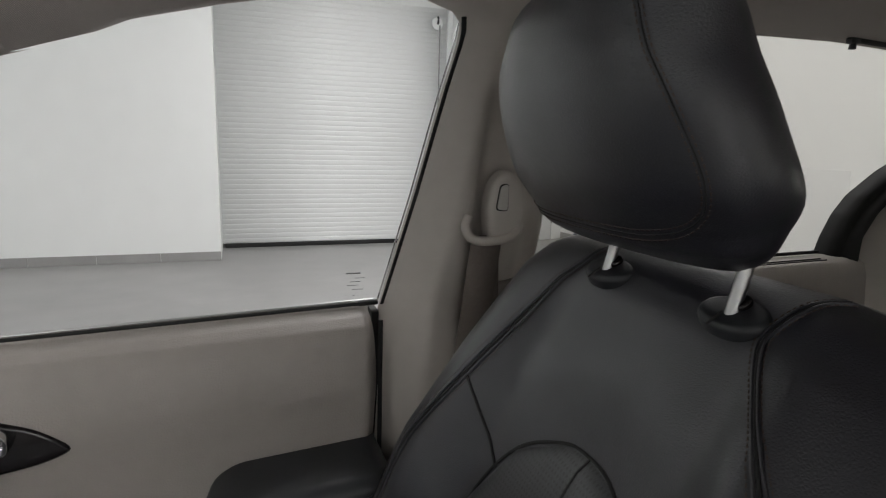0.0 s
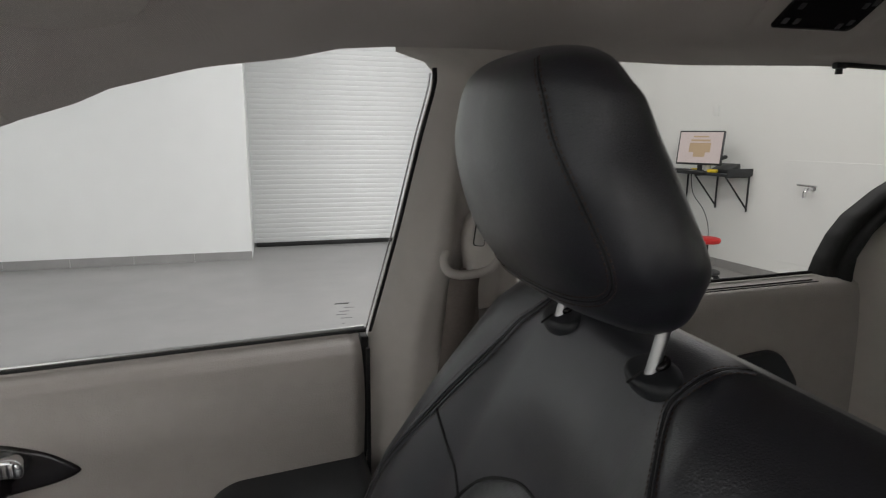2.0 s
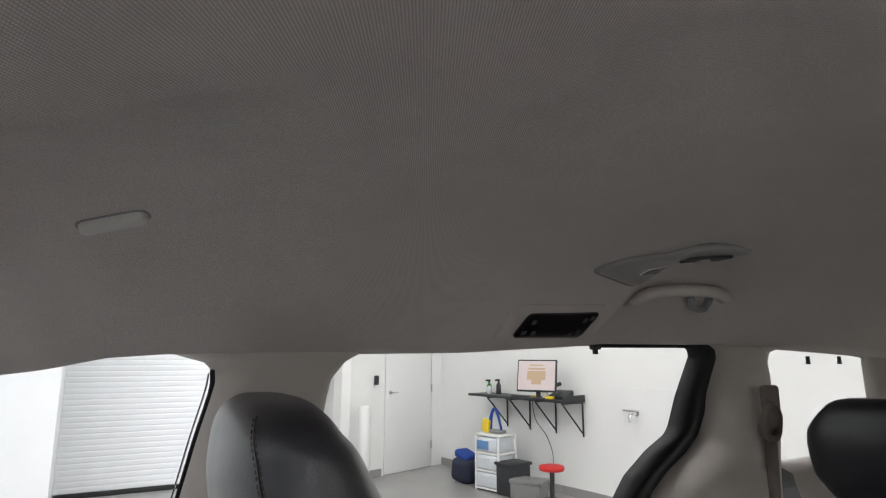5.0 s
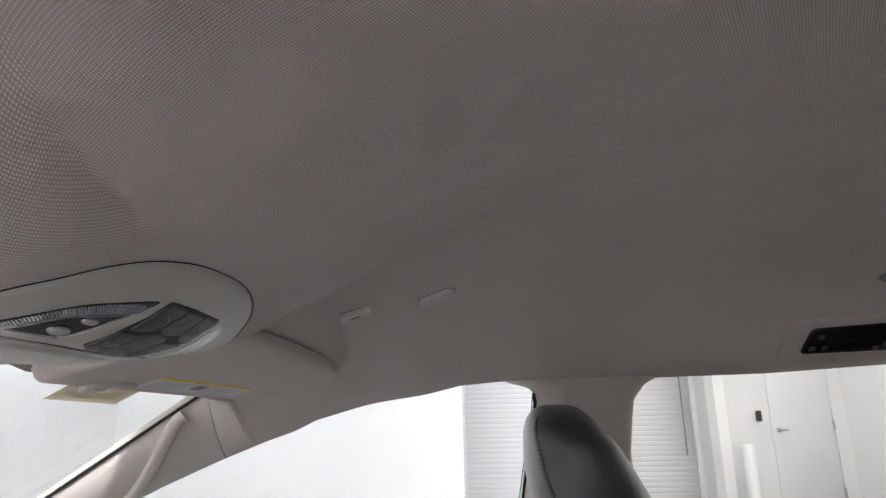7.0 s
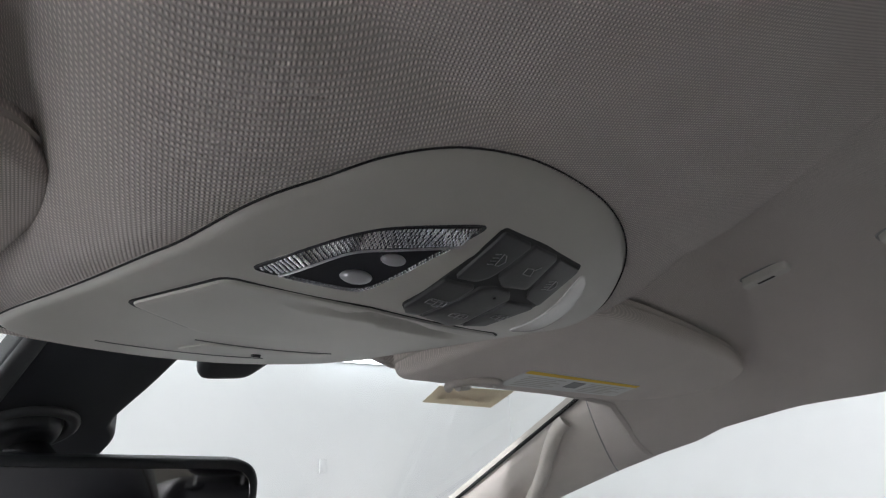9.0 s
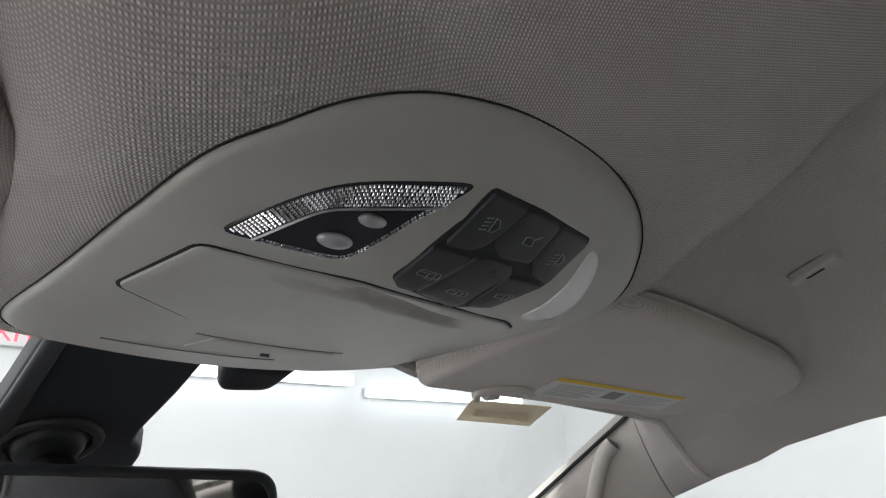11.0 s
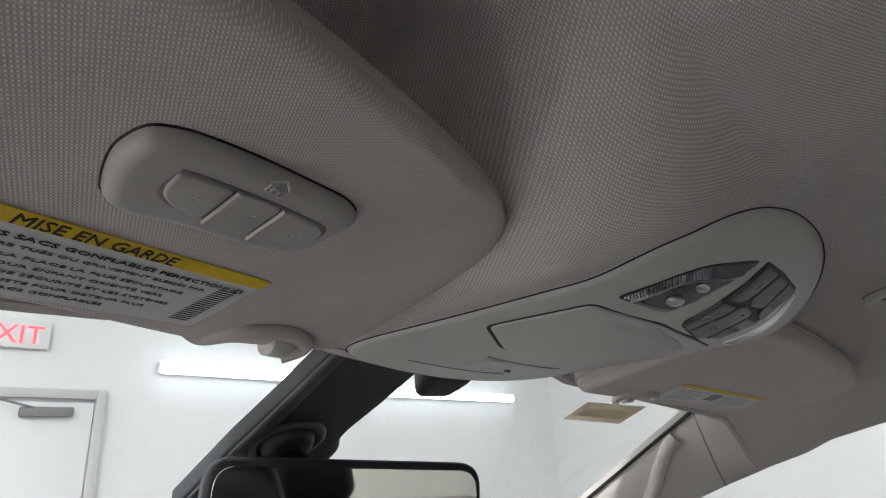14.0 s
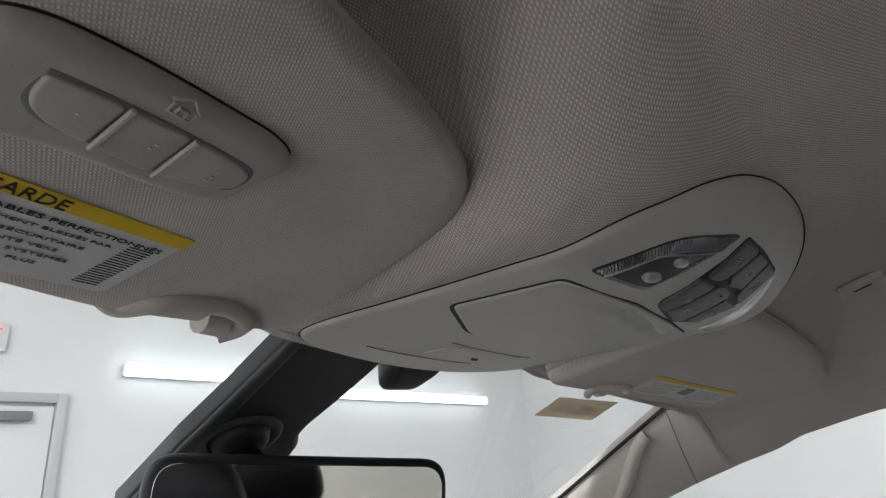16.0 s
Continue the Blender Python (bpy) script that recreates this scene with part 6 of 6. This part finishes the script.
        lines = (
            ("AVEC DES SACS GONFLABLES PERFECTIONNÉS", 0.004, 0.0098, 0.100),
            ("POUVANT ÊTRE TUÉS OU GRAVEMENT BLESSÉS PAR", 0.018, 0.0132, 0.088),
            ("ARRIÈRE EST LA PLACE LA PLUS SÉCURITAIRE", 0.023, 0.0170, 0.080),
            ("UN SIÈGE POUR ENFANT ORIENTÉ VERS", 0.028, 0.0205, 0.070),
            ("CEINTURES DE SÉCURITÉ ET LES SYSTÈMES", 0.022, 0.0240, 0.075),
            ("AUTOMOBILISTE POUR OBTENIR PLUS", 0.028, 0.0275, 0.065),
            ("SUR LES SACS GONFLABLES", 0.040, 0.0308, 0.046),
        )
        for txt, s, d, w in lines:
            words(txt, s, d, 0.0025 if d < 0.01 else 0.0017, w)
        for k in range(18):
            part("code_bar", plate([(0.005, 0.0105 + 0.0012 * k), (0.0135, 0.0105 + 0.0012 * k), (0.0135, 0.0105 + 0.0012 * k + 0.0006), (0.005, 0.0105 + 0.0012 * k + 0.0006)], lambda a, b, h: lab(a, b, 0.0004 + h), 0.0002, 0.0001, 1), INK, lb, smooth=False)
        # three-button garage remote moulded into the visor
        rem = catmull([(0.2093, 0.3154), (0.2170, 0.3169), (0.2236, 0.3169), (0.2299, 0.3141), (0.2318, 0.3095), (0.2315, 0.3014), (0.2278, 0.2844), (0.2212, 0.2616), (0.2174, 0.2501), (0.2125, 0.2424), (0.2079, 0.2415), (0.2009, 0.2450), (0.1903, 0.2507), (0.1885, 0.2581), (0.1910, 0.2712), (0.1980, 0.2936), (0.2005, 0.3072), (0.2045, 0.3133)], 6, True)
        rem = [Vector((0.1850 + (q.x - 0.1885) * 0.90, q.y - 0.002, 0)) for q in rem]
        R_ = part("remote_panel", plate([(q.x, q.y) for q in rem], lambda a, b, h: at(a, b, h - 0.002), 0.0072, 0.0040, 6), REMOTE, V, "greige garage remote panel with three buttons")
        # contact shade round the remote, drawn as a thin dark tube
        part("panel_shade_line", tube([at(q.x, q.y, -0.0001) for q in rem], 0.0006, 6, True), SEAM_AND_SHADE, R_, "dark line that stands in for contact shade round the remote panel")
        sur = [(0.2073, 0.3034), (0.2110, 0.3039), (0.2158, 0.3023), (0.2168, 0.3001), (0.2132, 0.2847), (0.2088, 0.2688), (0.2037, 0.2532), (0.2004, 0.2488), (0.1948, 0.2496), (0.1925, 0.2544), (0.1949, 0.2717), (0.1998, 0.2881), (0.2033, 0.2988)]
        part("button_gap", plate([(q.x, q.y) for q in catmull([(a, b, 0) for a, b in sur], 4, True)], lambda a, b, h: at(a, b, 0.0049 + h), 0.0006, 0.0004, 2), GREY_PLASTIC, R_)
        cuts = (((0.2158, 0.3023), (0.2105, 0.3030), (0.2073, 0.3020), (0.2040, 0.2985), (0.2003, 0.2895), (0.2128, 0.2865), (0.2160, 0.2995)),
                ((0.2126, 0.2842), (0.1996, 0.2872), (0.1951, 0.2738), (0.2086, 0.2702)),
                ((0.2082, 0.2680), (0.1946, 0.2713), (0.1931, 0.2555), (0.1952, 0.2505), (0.2000, 0.2497), (0.2030, 0.2540)))
        dots = (((0.2088, 0.2944),), ((0.2035, 0.2776), (0.2050, 0.2768)), ((0.1968, 0.2605), (0.1981, 0.2595), (0.2004, 0.2590)))
        for pts, spots in zip(cuts, dots):
            B = part("remote_button", plate(rounded(pts, 0.0018, 4), lambda a, b, h: at(a, b, 0.0051 + h), 0.0013, 0.0008, 3), REMOTE, R_)
            for q in spots:
                part("dot", cyl(0.00045, 0.00045, 0.0004, Matrix.Translation(at(q[0], q[1], 0.0066)), 8), PAPER, B)
        for p0, p1 in (((0.2132, 0.2855), (0.1997, 0.2885)), ((0.2087, 0.2692), (0.1944, 0.2727))):
            part("divider", tube([at(*p0, 0.0066), at(*p1, 0.0066)], 0.0008, 6), TRIM, R_, "raised divider between the buttons")
        hx, hy = 0.2157, 0.2760
        ax_ = Vector((-0.0060, -0.0165)).normalized()
        up_ = Vector((0.0145, -0.0030)).normalized()
        house = [(-0.0030, -0.002), (-0.0030, 0.0008), (-0.0042, 0.0008), (0.0, 0.0036), (0.0042, 0.0008), (0.0030, 0.0008), (0.0030, -0.002)]
        part("house_sign", tube([at(hx + up_.x * d + ax_.x * c, hy + up_.y * d + ax_.y * c, 0.0054) for c, d in house], 0.0005, 5, True), GREY_ICON, R_)
        part("house_door", tube([at(hx + up_.x * d + ax_.x * c, hy + up_.y * d + ax_.y * c, 0.0054) for c, d in ((-0.0012, -0.002), (-0.0012, 0.0), (0.0012, 0.0), (0.0012, -0.002))], 0.0005, 5), GREY_ICON, R_)
    else:
        def lab2(p, q, h):
            """p runs outwards along the label, q towards the windscreen."""
            u = Vector((0.1250, 0.2380)).lerp(Vector((0.1410, 0.4360)), p).lerp(Vector((0.0900, 0.2380)).lerp(Vector((0.1090, 0.4400)), p), q)
            return at(u.x, u.y, h)

        lb = part("warning_label", plate([(0, 0), (1, 0), (1, 1), (0, 1)], lambda a, b, h: lab2(a, b, h - 0.0002), 0.0008, 0.0002, 1), PAPER, V, "pale warning label with a thin yellow band", smooth=False)
        part("yellow_head", plate([(0, 0), (1, 0), (1, 0.16), (0, 0.16)], lambda a, b, h: lab2(a, b, 0.0005 + h), 0.0003, 0.0001, 1), YELLOW, lb, smooth=False)
        for k in range(6):
            part("print_bar", plate([(0.06, 0.30 + 0.11 * k), (0.30 if k % 2 else 0.36, 0.30 + 0.11 * k), (0.30 if k % 2 else 0.36, 0.34 + 0.11 * k), (0.06, 0.34 + 0.11 * k)], lambda a, b, h: lab2(a, b, 0.0005 + h), 0.0003, 0.0001, 1), GREY_ICON, lb, smooth=False)
            part("print_bar", plate([(0.58, 0.30 + 0.11 * k), (0.94 - 0.05 * (k % 3), 0.30 + 0.11 * k), (0.94 - 0.05 * (k % 3), 0.34 + 0.11 * k), (0.58, 0.34 + 0.11 * k)], lambda a, b, h: lab2(a, b, 0.0005 + h), 0.0003, 0.0001, 1), GREY_ICON, lb, smooth=False)
        part("picture_mark", plate([(0.42, 0.30), (0.53, 0.30), (0.53, 0.70), (0.42, 0.70)], lambda a, b, h: lab2(a, b, 0.0007 + h), 0.0003, 0.0001, 1), GREY_PLASTIC, lb, smooth=False)
    return V


visor(-1)
visor(1)

# ---- interior mirror with its cover on the windscreen ----
mir = thing("interior_mirror", "black-framed interior mirror on a dark windscreen mount", "mirror")
MA, MB = Vector((-0.071, -0.145, 1.497)), Vector((0.013, 0.055, 1.481))
mx_ = (MB - MA).normalized()
mn = Vector((0.90, -0.38, -0.03))
mn = (mn - mx_ * mn.dot(mx_)).normalized()
my = mn.cross(mx_)
mc = (MA + MB) / 2 - my * 0.030
MM = Matrix(((mx_.x, my.x, mn.x, mc.x), (mx_.y, my.y, mn.y, mc.y), (mx_.z, my.z, mn.z, mc.z), (0, 0, 0, 1)))
W, H = 0.108, 0.037
sh = rounded([(-W, -H), (W, -H), (W, H), (-W, H)], 0.02, 8)
part("shell", plate(sh, lambda a, b, h: MM @ Vector((a, b, h - 0.03)), 0.030, 0.006, 5), BLACK_PLASTIC, mir)
sg = rounded([(-W + 0.006, -H + 0.006), (W - 0.006, -H + 0.006), (W - 0.006, H - 0.006), (-W + 0.006, H - 0.006)], 0.016, 8)
part("mirror_glass", plate(sg, lambda a, b, h: MM @ Vector((a, b, h)), 0.0012, 0.0004, 1), MIRROR, mir, "silvered mirror glass", smooth=False)
cov = [(0.012, -0.0935), (0.012, 0.0075), (-0.05, 0.0035), (-0.092, -0.002), (-0.108, 0.0), (-0.120, 0.010), (-0.132, 0.013), (-0.21, 0.012), (-0.21, -0.105), (-0.115, -0.1025), (-0.06, -0.0975)]
cover = part("windscreen_cover", plate(rounded(cov, 0.006, 4), lambda a, b, h: Vector((a, b, screen_z(a, b) - 0.004 - h)), 0.017, 0.004, 4, 6), BLACK_PLASTIC, mir, "black plastic mount cover on the glass")
part("side_rail", plate(rounded([(0.012, -0.0925), (0.012, -0.081), (-0.105, -0.084), (-0.20, -0.088), (-0.20, -0.102), (-0.115, -0.101), (-0.06, -0.0965)], 0.003, 3), lambda a, b, h: Vector((a, b, screen_z(a, b) - 0.018 - h)), 0.006, 0.003, 3, 4), DARK_BUTTON, cover, "paler raised side rail")
RB = pose(-0.104, -0.058, screen_z(-0.104, -0.058) - 0.021, 0, -26.5)
ring_ = [RB @ Vector((0.027 * math.cos(k * math.pi / 20), 0.030 * math.sin(k * math.pi / 20), 0)) for k in range(40)]
part("joint_ring", tube(ring_, 0.0045, 10, True), DARK_BUTTON, mir, "raised ring round the mirror joint")
part("ball_cover", cyl(0.025, 0.020, 0.014, RB @ pose(0, 0, -0.004, 180), 28, 0.004), BLACK_PLASTIC, mir, "round black cover over the mirror joint")
part("neck", tube([Vector((-0.110, -0.055, 1.500)), mc - mn * 0.028], 0.014, 12), BLACK_PLASTIC, mir)
sens = thing("camera_pod", "small black camera pod on the windscreen", "camera pod")
part("case", plate(rounded([(-0.002, 0.018), (-0.002, 0.080), (-0.036, 0.070), (-0.040, 0.026)], 0.012, 4), lambda a, b, h: Vector((a, b, screen_z(a, b) - 0.004 - h)), 0.022, 0.010, 4, 4), BLACK_PLASTIC, sens)

# paper tag behind the passenger visor
tag = thing("paper_tag", "kraft paper tag with dark handwriting on the windscreen", "tag")
ta, tb, tc, td = Vector((0.000, 0.268, 1.5447)), Vector((0.018, 0.378, 1.5400)), Vector((-0.034, 0.405, 1.5237)), Vector((-0.062, 0.312, 1.5315))


def tag_at(a, b, h):
    q = ta.lerp(tb, a).lerp(td.lerp(tc, a), b)
    return q + Vector((0.4, 0, -0.9)) * h


part("sheet", plate([(0, 0), (1, 0), (1, 1), (0, 1)], tag_at, 0.0006, 0.0001, 1), KRAFT, tag, smooth=False)
for k in range(6):
    a = 0.12 + 0.13 * k
    part("scribble", plate([(a, 0.3), (a + 0.07, 0.28), (a + 0.09, 0.7), (a + 0.03, 0.72)], lambda a_, b_, h: tag_at(a_, b_, 0.0006 + h), 0.0002, 0.00005, 1), material("faded_ink", (0.42, 0.33, 0.23), 0.8, var=0.1, bump=0), tag, smooth=False)


# ---- small things on the headliner ----
def on_roof(x, y, h):
    e = 0.004
    nx_ = (roof_z(x + e, y) - roof_z(x - e, y)) / (2 * e)
    ny_ = (roof_z(x, y + e) - roof_z(x, y - e)) / (2 * e)
    n = Vector((nx_, ny_, -1)).normalized()
    return Vector((x, y, roof_z(x, y))) + n * h


def roof_plate(pts, h, edge, lift=-0.001, r=0.006):
    return plate(rounded(pts, r, 5), lambda a, b, k: on_roof(a, b, lift + k), h - lift, edge, 3, 5)


mic = thing("roof_microphone", "small greige slotted microphone cover in the headliner", "microphone")
mic_c = on_roof(0.2905, 0.374, 0)
mic_gx = 0.45 * (roof_z(0.315, 0.374) - roof_z(0.266, 0.374)) / 0.049
mic_gy = (roof_z(0.2905, 0.396) - roof_z(0.2905, 0.352)) / 0.044


def on_mic(x, y, h):
    return Vector((x, y, mic_c.z + mic_gx * (x - mic_c.x) + mic_gy * (y - mic_c.y))) + Vector((mic_gx, mic_gy, -1)).normalized() * h


part("cover", plate(rounded([(0.271, 0.396), (0.268, 0.386), (0.311, 0.352), (0.315, 0.362)], 0.004, 5), lambda a, b, k: on_mic(a, b, k - 0.008), 0.0165, 0.002, 3, 5), CONSOLE, mic)
part("slot", plate(rounded([(0.2838, 0.3818), (0.2825, 0.3798), (0.2990, 0.3668), (0.3003, 0.3688)], 0.001, 3), lambda a, b, k: on_mic(a, b, k + 0.008), 0.0009, 0.0003, 2), SEAM_AND_SHADE, mic)
part("rim", tube([on_mic(p, q, 0.0005) for p, q in rounded([(0.2697, 0.397), (0.2667, 0.3855), (0.3115, 0.351), (0.3163, 0.3625)], 0.004, 4)], 0.0009, 5, True), GREY_PLASTIC, mic)
cap = thing("coat_hook", "greige oval folding coat hook in the headliner", "hook")
part("cover", roof_plate([(0.380, 0.347), (0.376, 0.331), (0.416, 0.309), (0.422, 0.324)], 0.006, 0.003, r=0.008), CONSOLE, cap)

part("rim", tube([on_roof(p, q, 0.0) for p, q in rounded([(0.379, 0.348), (0.375, 0.3305), (0.4165, 0.308), (0.423, 0.3245)], 0.008, 5)], 0.0012, 5, True), GREY_PLASTIC, cap)

clim = thing("climate_panel", "gloss black rear climate control panel in the roof rail", "control panel")
part("surround", plate(rounded([(0.866, 0.545), (1.057, 0.552), (1.035, 0.492), (0.870, 0.491)], 0.008, 4), lambda a, b, k: on_roof(a, b, k - 0.002), 0.0045, 0.0025, 3, 6), HEADLINER, clim)
face = part("face", plate(rounded([(0.894, 0.538), (1.021, 0.542), (1.031, 0.503), (0.900, 0.503)], 0.008, 5), lambda a, b, k: on_roof(a, b, k + 0.001), 0.0045, 0.002, 3, 6), GLOSS_BLACK, clim, "gloss black control face")
for (x, y) in ((0.908, 0.529), (0.915, 0.514), (0.925, 0.529), (1.008, 0.513), (1.020, 0.510), (1.008, 0.530), (0.995, 0.534)):
    part("key", roof_plate([(x - 0.004, y - 0.003), (x + 0.004, y - 0.003), (x + 0.004, y + 0.003), (x - 0.004, y + 0.003)], 0.0060, 0.0003, r=0.0005), DARK_BUTTON, face)

DOME_GREY = material("grey_dome_plastic", (0.30, 0.285, 0.27), 0.45, var=0.05, bump=0.1, bump_scale=1200)
dome = thing("dome_lamp", "grey dome lamp pod with clear lens and hook", "lamp")
part("pod", roof_plate([(0.953, 0.436), (1.0, 0.410), (1.09, 0.392), (1.19, 0.396), (1.275, 0.412), (1.23, 0.445), (1.15, 0.462), (1.05, 0.460)], 0.006, 0.005, r=0.02), DOME_GREY, dome)
part("rim", tube([on_roof(p, q, 0.0) for p, q in rounded([(0.951, 0.437), (1.0, 0.409), (1.09, 0.390), (1.19, 0.394), (1.277, 0.412), (1.23, 0.447), (1.15, 0.464), (1.05, 0.462)], 0.02, 5)], 0.0018, 5, True), GREY_PLASTIC, dome)
part("lens", roof_plate([(1.035, 0.436), (1.045, 0.422), (1.078, 0.420), (1.07, 0.436)], 0.0112, 0.002, r=0.005), PRISM, dome, "clear lamp lens")
part("switch", roof_plate([(1.135, 0.447), (1.145, 0.431), (1.235, 0.420), (1.215, 0.436)], 0.0105, 0.002, r=0.006), BLACK_PLASTIC, dome, "dark switch recess")
part("hook", roof_plate([(1.165, 0.445), (1.17, 0.430), (1.188, 0.428), (1.182, 0.443)], 0.015, 0.003, r=0.003), TRIM, dome)

grab = thing("grab_handle", "greige roof grab handle with a coat hook", "handle")
hp = [Vector(q) for q in ((1.181, 0.582, 1.634), (1.176, 0.546, 1.644), (1.198, 0.526, 1.650), (1.244, 0.518, 1.654), (1.318, 0.522, 1.656), (1.378, 0.541, 1.653), (1.416, 0.571, 1.654))]
part("grip", tube(catmull(hp, 6), 0.011, 10), TRIM, grab)
part("coat_hook", tube(catmull([Vector((1.303, 0.556, 1.652)), Vector((1.330, 0.572, 1.634)), Vector((1.360, 0.572, 1.632)), Vector((1.360, 0.558, 1.650))], 5), 0.007, 8), GREY_PLASTIC, grab)
for q in (hp[0], hp[-1]):
    part("foot", cyl(0.018, 0.014, 0.022, Matrix.Translation(q + Vector((0, 0, 0.004))), 16, 0.003), TRIM, grab)
